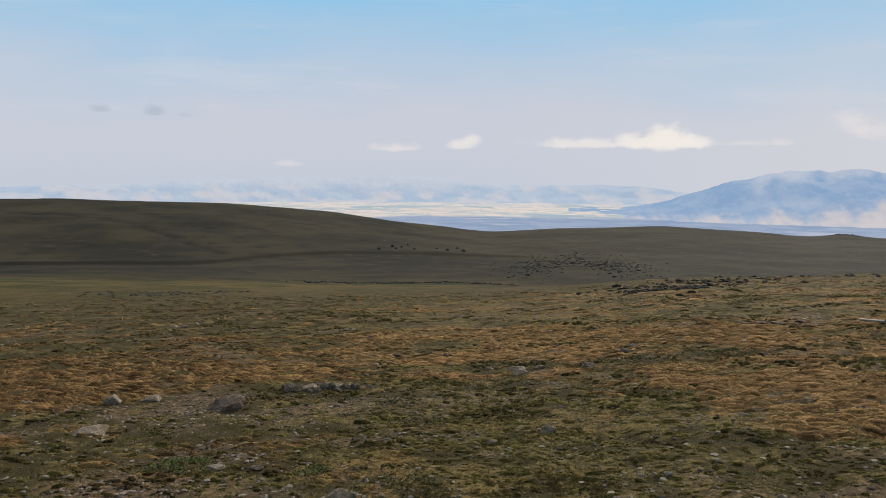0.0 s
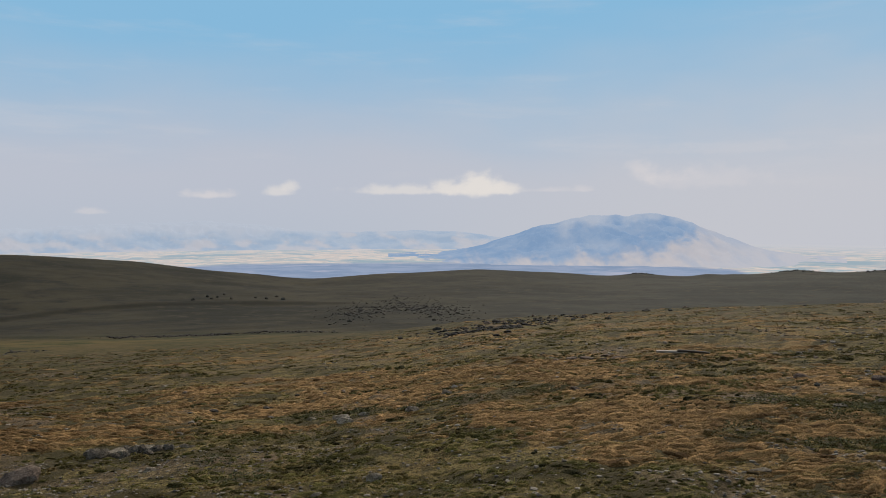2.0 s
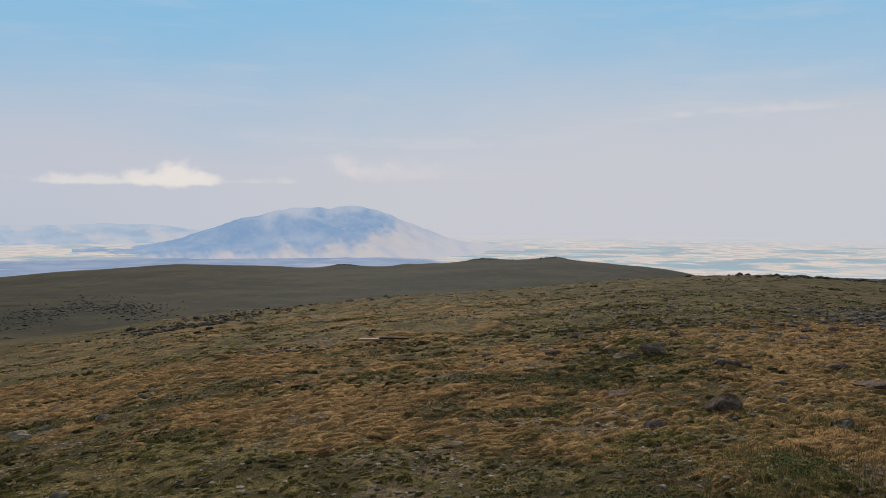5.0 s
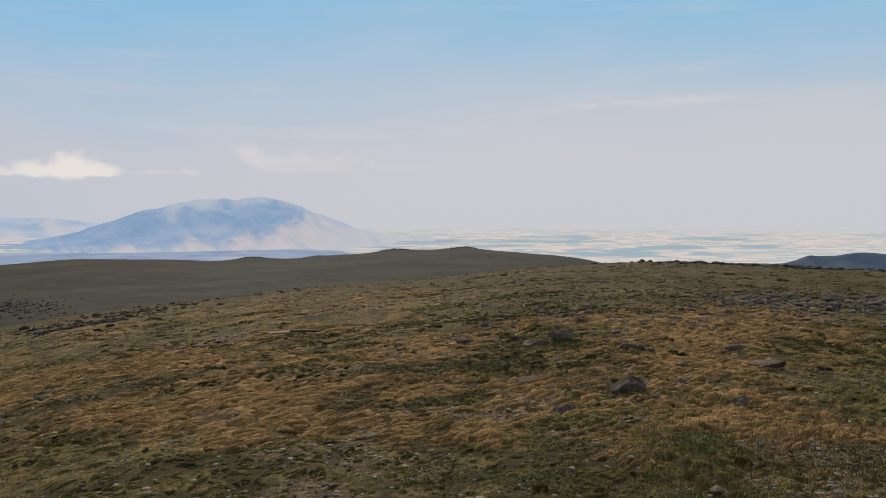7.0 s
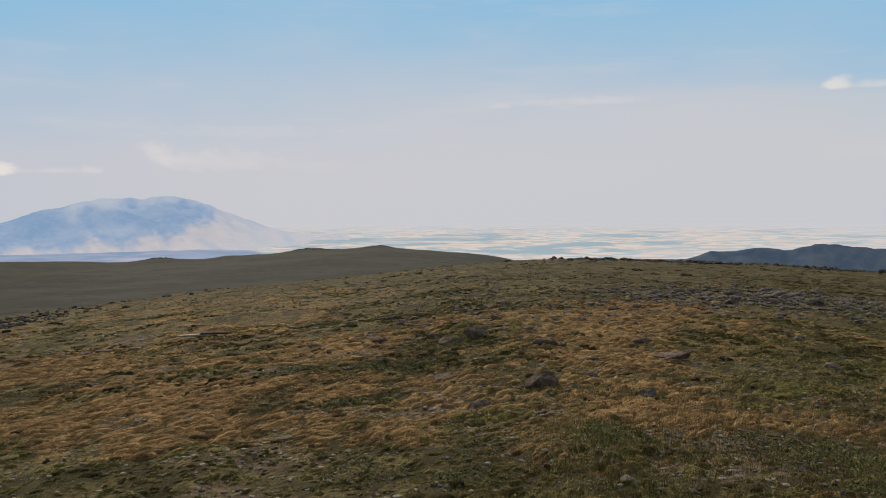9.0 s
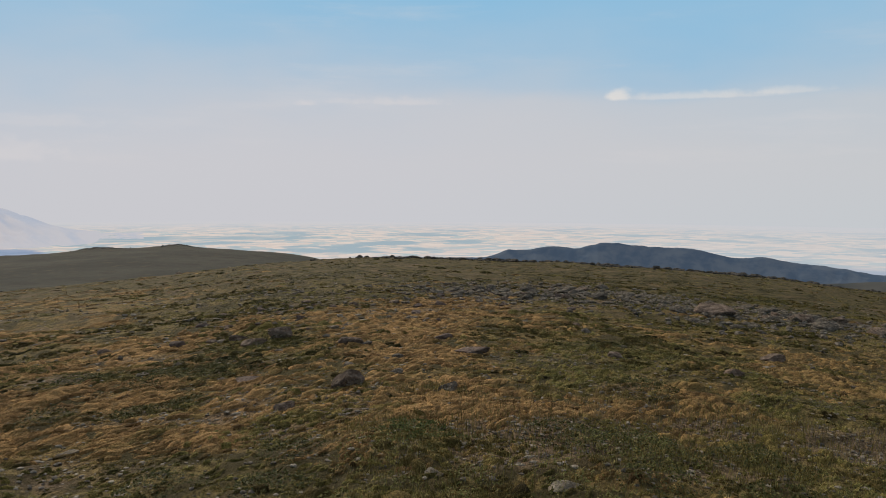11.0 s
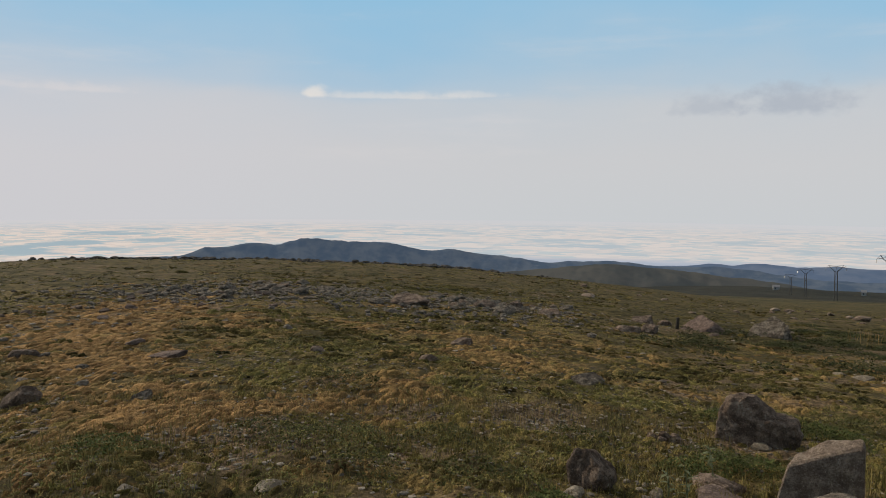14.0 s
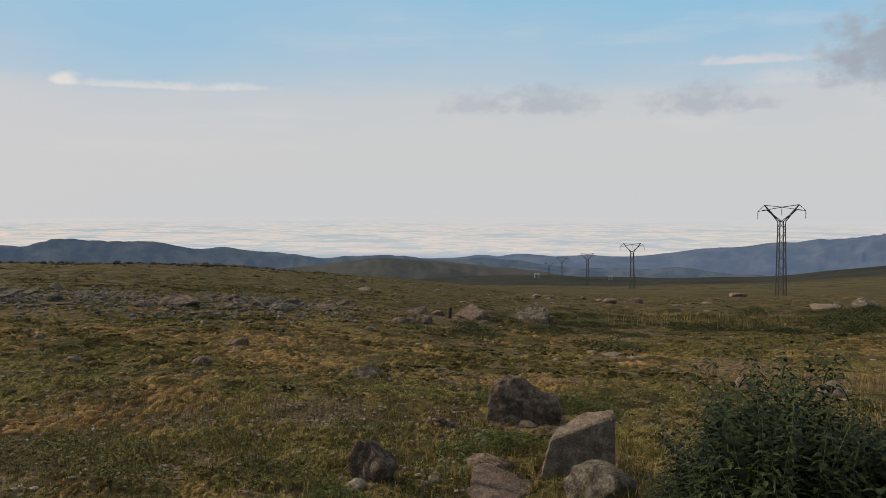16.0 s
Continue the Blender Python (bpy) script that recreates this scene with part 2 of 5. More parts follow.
def dry(x, y):
    """How far the grass has dried to straw, 0 to 1."""
    r, b = np.hypot(x, y), np.degrees(np.arctan2(x, y))
    start = np.interp(b, [-33, 0, 6, 12, 16, 20, 28, 45, 60, 75, 100], [12, 13.6, 14.4, 12.4, 10.0, 8.8, 7.4, 5.9, 6.0, 7.6, 8.8])
    edge = np.clip((r - start - 0.7 * fractal(x, y, 1.6, 63, 3)) / 0.8, 0, 1)
    band = edge * np.clip((27 - r) / 17, 0.0, 1) * np.clip((114 - b) / 52, 0, 1)
    middle = 15.4 - 0.55 * np.clip(x, 0, 3.6) + 0.1 * np.clip(x - 3.6, 0, 9)
    strip = np.exp(-((y - middle) / 0.6) ** 2) * np.clip((x + 1.5) / 1.5, 0, 1) * np.clip((8.5 - x) / 3, 0, 1)
    v = 0.15 + 0.08 * edge + 0.60 * band - 0.06 * np.clip((b - 85) / 15, 0, 1) - 0.8 * strip + 0.36 * fractal(x * 0.7, y * 1.3, 6.5, 61, 4) + 0.40 * fractal(x, y, 1.5, 67, 4) + 0.30 * fractal(x, y, 0.55, 69, 2)
    v = v + 0.12 * np.clip((r - 30) / 20, 0, 1) * np.clip((60 - b) / 30, 0, 1)
    v = v - 0.32 * np.clip((r - 25) / 10, 0, 1) * np.clip((b - 42) / 12, 0, 1)
    v = v - 0.34 * np.clip(2.2 * fractal(x, y, 4.5, 90, 4) - 0.25, 0, 1) * np.clip((r - 9) / 4, 0, 1)
    for gx_, gy_, a in GREENS:
        v = v - 0.75 * np.exp(-((x - gx_) ** 2 + (y - gy_) ** 2) / (a * a))
    return np.clip(v, 0, 1)


def upland(x, y):
    """Where the straw gives way to darker olive sward, higher on the slope, 0 to 1."""
    r, b = np.hypot(x, y), np.degrees(np.arctan2(x, y))
    start = np.interp(b, [-33, 0, 14, 24, 34, 42, 60, 80, 95, 125], [34, 44, 62, 60, 46, 36, 24, 24, 21, 19])
    return np.clip((r - start) / (0.45 * start) + 0.5 * fractal(x, y, 5.0, 141, 4), 0, 0.92)


def clumped(x, y):
    """Light and dark patches of the sward, 0 to 1, a hand or two across."""
    v = 0.5 + 0.55 * fractal(x, y, 0.24, 131, 2) + 0.25 * fractal(x, y, 0.8, 137, 2)
    return np.clip(v, 0, 1)

# ---- materials ----
def material(name, rough=0.9, spec=0.3):
    m = bpy.data.materials.new(name)
    m.use_nodes = True
    b = m.node_tree.nodes["Principled BSDF"]
    b.inputs["Roughness"].default_value = rough
    b.inputs["Specular IOR Level"].default_value = spec
    return m, m.node_tree, b


def spot(tree, kind, links=(), **values):
    n = tree.nodes.new(kind)
    for key, value in values.items():
        n.inputs[key].default_value = value
    for source, key in links:
        tree.links.new(source, n.inputs[key])
    return n


def blend(tree, fac, a, b, mode="MIX"):
    n = tree.nodes.new("ShaderNodeMix")
    n.data_type, n.blend_type = "RGBA", mode
    for socket, v in ((n.inputs[0], fac), (n.inputs[6], a), (n.inputs[7], b)):
        if isinstance(v, (int, float)):
            socket.default_value = v
        elif isinstance(v, tuple):
            socket.default_value = (*v, 1)
        else:
            tree.links.new(v, socket)
    return n.outputs[2]


def ramp(tree, value, low, high):
    n = tree.nodes.new("ShaderNodeMapRange")
    n.interpolation_type = "SMOOTHSTEP"
    tree.links.new(value, n.inputs[0])
    n.inputs[1].default_value, n.inputs[2].default_value = low, high
    return n.outputs[0]


def grain(tree, scale, detail=5, stretch=None, rough=0.6):
    where = tree.nodes.new("ShaderNodeNewGeometry").outputs["Position"]
    if stretch:
        where = spot(tree, "ShaderNodeMapping", [(where, 0)], Scale=stretch).outputs[0]
    return spot(tree, "ShaderNodeTexNoise", [(where, "Vector")], Scale=scale, Detail=detail, Roughness=rough).outputs["Fac"]


def relief(tree, bsdf, value, strength, distance):
    n = spot(tree, "ShaderNodeBump", [(value, "Height")], Strength=strength, Distance=distance)
    tree.links.new(n.outputs[0], bsdf.inputs["Normal"])


def ground_material():
    m, t, b = material("turf", 1.0, 0.05)
    worn = spot(t, "ShaderNodeAttribute")
    worn.attribute_name = "bare"
    straw = spot(t, "ShaderNodeAttribute")
    straw.attribute_name = "dry"
    far = spot(t, "ShaderNodeAttribute")
    far.attribute_name = "far"
    wide, lump = grain(t, 0.06, 5), grain(t, 11.0, 4, None, 0.7)
    mixed = spot(t, "ShaderNodeMath", [(grain(t, 26.0, 6, None, 0.8), 0), (lump, 1)])
    mixed.operation = "ADD"
    half = spot(t, "ShaderNodeMath", [(mixed.outputs[0], 0)])
    half.operation = "MULTIPLY"
    half.inputs[1].default_value = 0.5
    fine = half.outputs[0]
    patchy = grain(t, 0.45, 5, None, 0.65)
    green = blend(t, ramp(t, fine, 0.40, 0.60), (0.034, 0.026, 0.011), (0.205, 0.156, 0.062))
    gold = blend(t, ramp(t, fine, 0.41, 0.60), (0.085, 0.048, 0.019), (0.34, 0.198, 0.076))
    earth = blend(t, ramp(t, fine, 0.40, 0.62), (0.045, 0.032, 0.020), (0.25, 0.175, 0.112))
    turf = blend(t, straw.outputs["Fac"], green, gold)
    tone = spot(t, "ShaderNodeAttribute")
    tone.attribute_name = "clumped"
    turf = blend(t, ramp(t, patchy, 0.46, 0.66), turf, (0.062, 0.051, 0.022))
    turf = blend(t, ramp(t, tone.outputs["Fac"], 0.55, 0.25), turf, (0.056, 0.045, 0.020))
    upland = spot(t, "ShaderNodeAttribute")
    upland.attribute_name = "upland"
    sward = blend(t, ramp(t, grain(t, 1.7, 7, None, 0.7), 0.40, 0.62), (0.030, 0.028, 0.012), (0.100, 0.077, 0.032))
    turf = blend(t, upland.outputs["Fac"], turf, sward)
    near = blend(t, worn.outputs["Fac"], turf, earth)
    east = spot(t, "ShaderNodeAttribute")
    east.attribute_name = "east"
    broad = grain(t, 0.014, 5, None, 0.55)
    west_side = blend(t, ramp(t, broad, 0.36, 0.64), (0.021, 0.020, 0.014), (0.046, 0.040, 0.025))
    # Heath greyer to the east, haze over the far hill put into its colour.
    east_hazed = blend(t, ramp(t, broad, 0.36, 0.64), (0.023, 0.025, 0.021), (0.036, 0.036, 0.029))
    heath = blend(t, east.outputs["Fac"], west_side, east_hazed)
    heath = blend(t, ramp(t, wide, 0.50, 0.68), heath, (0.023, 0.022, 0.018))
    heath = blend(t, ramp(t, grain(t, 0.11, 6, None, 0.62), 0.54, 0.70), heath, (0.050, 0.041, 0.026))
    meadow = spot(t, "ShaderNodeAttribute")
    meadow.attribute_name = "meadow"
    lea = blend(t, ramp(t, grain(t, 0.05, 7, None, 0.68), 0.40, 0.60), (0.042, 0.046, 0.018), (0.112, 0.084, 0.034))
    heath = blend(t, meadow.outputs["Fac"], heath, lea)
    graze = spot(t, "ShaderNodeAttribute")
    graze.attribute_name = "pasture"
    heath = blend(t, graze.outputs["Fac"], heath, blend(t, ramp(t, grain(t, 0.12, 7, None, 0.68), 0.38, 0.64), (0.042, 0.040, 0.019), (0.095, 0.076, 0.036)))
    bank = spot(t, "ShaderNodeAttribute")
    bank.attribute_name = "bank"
    # Bank, tracks and gullies drawn dark; the shade on the bank is painted in.
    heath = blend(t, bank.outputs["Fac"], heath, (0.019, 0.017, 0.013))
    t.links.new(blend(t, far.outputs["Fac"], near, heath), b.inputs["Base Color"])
    relief(t, b, fine, 0.8, 0.08)
    return m


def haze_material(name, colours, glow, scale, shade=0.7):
    """Land seen through miles of bright air: the haze is painted into its colour, which glows over a dimmed base."""
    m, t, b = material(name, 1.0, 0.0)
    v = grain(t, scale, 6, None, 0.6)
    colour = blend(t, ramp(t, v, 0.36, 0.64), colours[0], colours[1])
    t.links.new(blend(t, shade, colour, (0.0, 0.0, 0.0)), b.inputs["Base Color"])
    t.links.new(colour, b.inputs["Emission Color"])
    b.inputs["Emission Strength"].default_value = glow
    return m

TURF = ground_material()

# ---- ground ----
def sheet(name, points, shape, close=False, mat=None):
    """A grid of points, row by row, as one smooth mesh."""
    rows, cols = shape
    idx = np.arange(rows * cols).reshape(rows, cols)
    if close:
        idx = np.concatenate([idx, idx[:1]])
    quads = np.stack([idx[:-1, :-1], idx[1:, :-1], idx[1:, 1:], idx[:-1, 1:]], -1).reshape(-1, 4)
    return raw_mesh(name, points, quads, mat)


def raw_mesh(name, points, faces, mat=None, smooth=True):
    """A mesh from arrays of points and of equal-sided faces."""
    me = bpy.data.meshes.new(name)
    n = faces.shape[1]
    me.vertices.add(len(points))
    me.vertices.foreach_set("co", np.ascontiguousarray(points, np.float32).ravel())
    me.loops.add(faces.size)
    me.loops.foreach_set("vertex_index", np.ascontiguousarray(faces, np.int32).ravel())
    me.polygons.add(len(faces))
    me.polygons.foreach_set("loop_start", np.arange(0, faces.size, n, dtype=np.int32))
    me.polygons.foreach_set("use_smooth", np.full(len(faces), smooth))
    me.update(calc_edges=True)
    if mat:
        me.materials.append(mat)
    return me


def give(me, name, values):
    a = me.attributes.new(name, "FLOAT", "POINT")
    a.data.foreach_set("value", np.ascontiguousarray(values, np.float32))


gb = np.radians(np.concatenate([np.arange(-34, 134, 0.45), np.arange(134, 326, 1.5)]))
gr = np.concatenate([[0.0], np.geomspace(0.15, 3.2, 56)[:-1], np.geomspace(3.2, 20, 165)[:-1], np.geomspace(20, 100, 110)[:-1], np.geomspace(100, 900, 330)[:-1], np.geomspace(900, 1500, 24), np.geomspace(1600, 4950, 20)])
GB, GR = np.meshgrid(gb, gr, indexing="ij")
gx, gy = (GR * np.sin(GB)).ravel(), (GR * np.cos(GB)).ravel()
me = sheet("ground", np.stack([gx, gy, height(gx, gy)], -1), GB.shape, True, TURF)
give(me, "bare", bare(gx, gy))
give(me, "dry", dry(gx, gy))
give(me, "clumped", clumped(gx, gy) - 0.35 * np.clip((-4 - np.degrees(np.arctan2(gx, gy))) / 14, 0, 1))
gbear = np.degrees(np.arctan2(gx, gy))
gdist = np.hypot(gx, gy)
give(me, "meadow", np.clip((12 - gbear) / 14, 0, 1) * np.clip((270 - gdist) / 60, 0, 1))
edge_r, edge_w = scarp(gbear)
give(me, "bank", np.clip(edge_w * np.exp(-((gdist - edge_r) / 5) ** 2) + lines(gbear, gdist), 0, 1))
give(me, "upland", upland(gx, gy))
give(me, "pasture", np.clip((gbear - 92) / 8, 0, 1) * np.clip((420 - gdist) / 120 + np.clip((gbear - 110) / 6, 0, 0.6), 0, 1))
give(me, "east", np.clip((gbear - 4) / 26, 0, 1))
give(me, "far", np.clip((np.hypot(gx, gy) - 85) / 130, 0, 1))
tagged(new("ground", me), "sloping upland of dry grass, low green turf and bare stony earth", "ground", kind="structure")

# ---- the plain and the mountains, miles off ----
AIR = (0.62, 0.62, 0.65)


def plain_material():
    m, t, b = material("hazy_plain", 1.0, 0.0)
    where = t.nodes.new("ShaderNodeNewGeometry").outputs["Position"]
    flat = spot(t, "ShaderNodeVectorMath", [(where, 0)])
    flat.operation = "MULTIPLY"
    flat.inputs[1].default_value = (1, 1, 0)
    reach = spot(t, "ShaderNodeVectorMath", [(flat.outputs[0], 0)])
    reach.operation = "LENGTH"
    dist = reach.outputs["Value"]
    fields = grain(t, 0.0095, 7, None, 0.66)
    patch = grain(t, 0.0040, 6, None, 0.62)
    strips = spot(t, "ShaderNodeTexVoronoi", [(where, "Vector")], Scale=0.021, Randomness=0.9).outputs["Color"]
    tilth = spot(t, "ShaderNodeSeparateColor", [(strips, 0)]).outputs[0]
    wet = spot(t, "ShaderNodeAttribute")
    wet.attribute_name = "marsh"
    blue = spot(t, "ShaderNodeAttribute")
    blue.attribute_name = "cloud_shadow"
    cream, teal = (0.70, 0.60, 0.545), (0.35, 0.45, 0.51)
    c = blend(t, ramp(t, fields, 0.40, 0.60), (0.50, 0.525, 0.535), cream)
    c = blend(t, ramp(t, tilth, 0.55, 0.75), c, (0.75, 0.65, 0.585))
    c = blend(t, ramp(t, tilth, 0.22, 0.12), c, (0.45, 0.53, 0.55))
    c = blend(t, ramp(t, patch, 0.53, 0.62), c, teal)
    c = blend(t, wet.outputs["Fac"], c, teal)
    # Blue shadow of clouds, painted on the nearer part of the plain.
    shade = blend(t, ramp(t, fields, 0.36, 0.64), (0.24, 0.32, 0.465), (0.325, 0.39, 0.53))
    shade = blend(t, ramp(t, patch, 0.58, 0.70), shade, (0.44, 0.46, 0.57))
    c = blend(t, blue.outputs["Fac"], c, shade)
    # Haze painted in: the colour fades to that of the air with distance.
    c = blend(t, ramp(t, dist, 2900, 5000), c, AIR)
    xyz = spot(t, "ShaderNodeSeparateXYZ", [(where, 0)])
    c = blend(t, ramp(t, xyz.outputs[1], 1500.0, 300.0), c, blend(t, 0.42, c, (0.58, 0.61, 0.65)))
    # The finished colour, haze included, glows over a nearly black base.
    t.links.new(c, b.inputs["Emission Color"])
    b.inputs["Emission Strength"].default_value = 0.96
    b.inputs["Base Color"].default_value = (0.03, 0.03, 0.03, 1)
    return m


pb, pr = np.radians(np.arange(-70, 170.1, 0.4)), np.geomspace(1350, 4950, 110)
PB, PR = np.meshgrid(pb, pr, indexing="ij")
px, py = (PR * np.sin(PB)).ravel(), (PR * np.cos(PB)).ravel()
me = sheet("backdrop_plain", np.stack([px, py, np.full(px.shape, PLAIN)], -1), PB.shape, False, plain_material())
pbear, pdist = np.degrees(PB.ravel()), PR.ravel()
wander = 60 * fractal(px, py, 420.0, 333, 4)
give(me, "marsh", np.clip(1.6 - 1.6 * np.hypot((pbear - 42) / 10.5, (pdist + wander - 2960) / 190), 0, 1) * np.clip(0.85 + 0.6 * fractal(px, py, 160.0, 337, 3), 0, 1))
# Reach of the painted cloud shadow, by bearing and distance.
give(me, "cloud_shadow", np.clip((np.interp(pbear, [-20, 0, 20, 27, 33, 36], [2500, 2720, 2850, 2760, 2560, 2000]) + wander - pdist) / 110, 0, 1))
tagged(new("backdrop_plain", me), "wide farmed plain far below, pale with haze", "plain", kind="structure")


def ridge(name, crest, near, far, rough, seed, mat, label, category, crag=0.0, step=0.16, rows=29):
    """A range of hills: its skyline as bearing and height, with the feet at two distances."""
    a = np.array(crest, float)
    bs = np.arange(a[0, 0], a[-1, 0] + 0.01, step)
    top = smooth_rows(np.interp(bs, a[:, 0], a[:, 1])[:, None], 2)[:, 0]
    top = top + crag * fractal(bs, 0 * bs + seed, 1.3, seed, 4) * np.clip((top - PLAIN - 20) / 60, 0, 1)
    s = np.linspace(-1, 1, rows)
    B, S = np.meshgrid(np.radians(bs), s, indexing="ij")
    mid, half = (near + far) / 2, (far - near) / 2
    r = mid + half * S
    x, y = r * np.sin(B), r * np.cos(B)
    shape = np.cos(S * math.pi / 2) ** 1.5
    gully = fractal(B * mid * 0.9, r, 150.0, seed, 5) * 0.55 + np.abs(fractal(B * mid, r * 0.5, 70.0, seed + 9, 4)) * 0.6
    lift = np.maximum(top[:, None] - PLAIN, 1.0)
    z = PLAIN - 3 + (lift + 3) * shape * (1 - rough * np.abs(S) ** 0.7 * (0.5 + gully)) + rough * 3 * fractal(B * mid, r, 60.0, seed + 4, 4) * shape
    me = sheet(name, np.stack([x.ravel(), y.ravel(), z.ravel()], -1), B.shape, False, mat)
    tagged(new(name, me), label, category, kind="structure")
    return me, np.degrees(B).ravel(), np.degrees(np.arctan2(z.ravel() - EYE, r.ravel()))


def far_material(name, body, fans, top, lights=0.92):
    """Land seen through miles of bright air, the haze painted in as emission: its slopes, the pale fans at their foot
    and the cloud that hangs on them.
    """
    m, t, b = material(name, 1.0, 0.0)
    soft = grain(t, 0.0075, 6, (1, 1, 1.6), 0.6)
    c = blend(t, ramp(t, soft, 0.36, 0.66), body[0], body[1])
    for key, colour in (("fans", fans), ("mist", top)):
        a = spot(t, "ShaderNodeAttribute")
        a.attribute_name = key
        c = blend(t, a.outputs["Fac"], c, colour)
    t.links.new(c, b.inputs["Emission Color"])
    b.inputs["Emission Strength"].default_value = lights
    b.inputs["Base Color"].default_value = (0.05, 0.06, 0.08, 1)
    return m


def smooth(v):
    v = np.clip(v, 0, 1)
    return v * v * (3 - 2 * v)


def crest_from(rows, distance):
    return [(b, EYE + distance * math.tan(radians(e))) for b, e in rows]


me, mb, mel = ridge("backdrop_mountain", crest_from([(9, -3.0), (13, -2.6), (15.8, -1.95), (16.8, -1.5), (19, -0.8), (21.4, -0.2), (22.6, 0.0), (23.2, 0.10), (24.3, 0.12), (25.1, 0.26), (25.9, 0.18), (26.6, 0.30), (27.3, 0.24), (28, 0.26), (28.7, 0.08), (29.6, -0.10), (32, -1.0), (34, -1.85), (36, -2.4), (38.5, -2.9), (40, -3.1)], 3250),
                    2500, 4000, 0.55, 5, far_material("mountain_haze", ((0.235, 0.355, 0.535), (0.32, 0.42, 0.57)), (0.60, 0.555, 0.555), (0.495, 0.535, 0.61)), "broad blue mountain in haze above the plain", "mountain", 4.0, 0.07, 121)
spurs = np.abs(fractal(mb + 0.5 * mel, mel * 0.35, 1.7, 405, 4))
# Pale fans at the foot; the right flank is painted pale with haze too.
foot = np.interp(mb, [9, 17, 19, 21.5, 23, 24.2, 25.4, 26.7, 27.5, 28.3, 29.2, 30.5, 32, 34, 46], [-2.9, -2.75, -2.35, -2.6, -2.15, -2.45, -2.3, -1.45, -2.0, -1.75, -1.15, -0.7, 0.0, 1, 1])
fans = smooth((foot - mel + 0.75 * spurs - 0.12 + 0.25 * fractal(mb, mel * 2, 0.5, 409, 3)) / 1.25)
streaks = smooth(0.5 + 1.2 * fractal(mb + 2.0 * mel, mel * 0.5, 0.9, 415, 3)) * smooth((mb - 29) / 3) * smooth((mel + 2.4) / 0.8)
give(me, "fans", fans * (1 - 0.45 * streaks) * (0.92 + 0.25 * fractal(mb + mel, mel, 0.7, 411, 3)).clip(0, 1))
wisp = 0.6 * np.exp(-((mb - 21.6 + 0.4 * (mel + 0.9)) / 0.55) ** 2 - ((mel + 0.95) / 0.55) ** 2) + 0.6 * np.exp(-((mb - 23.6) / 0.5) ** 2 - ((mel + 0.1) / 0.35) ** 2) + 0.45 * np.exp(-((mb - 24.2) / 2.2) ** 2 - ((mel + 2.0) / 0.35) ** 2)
# Haze at the crest and right flank, and cloud wisps, painted over the slopes.
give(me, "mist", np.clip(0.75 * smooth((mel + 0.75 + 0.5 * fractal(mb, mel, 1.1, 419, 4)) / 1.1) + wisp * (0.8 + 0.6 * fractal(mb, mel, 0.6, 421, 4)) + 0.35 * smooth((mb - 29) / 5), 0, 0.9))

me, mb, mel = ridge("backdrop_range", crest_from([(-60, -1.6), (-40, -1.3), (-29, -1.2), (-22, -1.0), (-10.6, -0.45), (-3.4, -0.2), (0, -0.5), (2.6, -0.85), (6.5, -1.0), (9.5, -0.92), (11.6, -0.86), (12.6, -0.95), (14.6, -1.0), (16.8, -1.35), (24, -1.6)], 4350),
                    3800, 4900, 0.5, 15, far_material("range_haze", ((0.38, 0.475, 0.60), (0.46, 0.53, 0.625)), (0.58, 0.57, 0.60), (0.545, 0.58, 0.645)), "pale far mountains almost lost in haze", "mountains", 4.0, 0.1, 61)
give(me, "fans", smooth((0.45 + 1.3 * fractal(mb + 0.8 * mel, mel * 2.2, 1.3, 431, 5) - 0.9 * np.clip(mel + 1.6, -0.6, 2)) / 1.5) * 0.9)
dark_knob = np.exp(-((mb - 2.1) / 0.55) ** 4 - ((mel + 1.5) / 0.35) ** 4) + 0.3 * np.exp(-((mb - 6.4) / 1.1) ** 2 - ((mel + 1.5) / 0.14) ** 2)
# Haze painted over the range, thickest towards its crest.
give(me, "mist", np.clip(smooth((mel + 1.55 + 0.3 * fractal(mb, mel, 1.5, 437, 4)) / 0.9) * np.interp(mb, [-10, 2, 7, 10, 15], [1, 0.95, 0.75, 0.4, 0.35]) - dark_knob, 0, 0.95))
# Nearer hills, their blue and grey haze painted in as a glow.
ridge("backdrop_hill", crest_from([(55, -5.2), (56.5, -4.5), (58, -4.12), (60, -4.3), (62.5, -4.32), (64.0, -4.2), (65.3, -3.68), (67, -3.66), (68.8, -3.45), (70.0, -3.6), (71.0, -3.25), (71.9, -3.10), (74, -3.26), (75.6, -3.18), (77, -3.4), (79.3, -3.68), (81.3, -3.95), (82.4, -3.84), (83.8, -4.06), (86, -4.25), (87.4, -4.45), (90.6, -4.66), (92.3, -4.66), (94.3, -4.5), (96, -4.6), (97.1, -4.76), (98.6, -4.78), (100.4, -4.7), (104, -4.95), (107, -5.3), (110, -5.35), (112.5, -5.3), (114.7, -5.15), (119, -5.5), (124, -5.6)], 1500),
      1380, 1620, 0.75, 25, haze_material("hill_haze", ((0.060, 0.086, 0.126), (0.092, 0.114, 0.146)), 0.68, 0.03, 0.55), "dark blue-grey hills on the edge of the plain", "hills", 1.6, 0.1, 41)
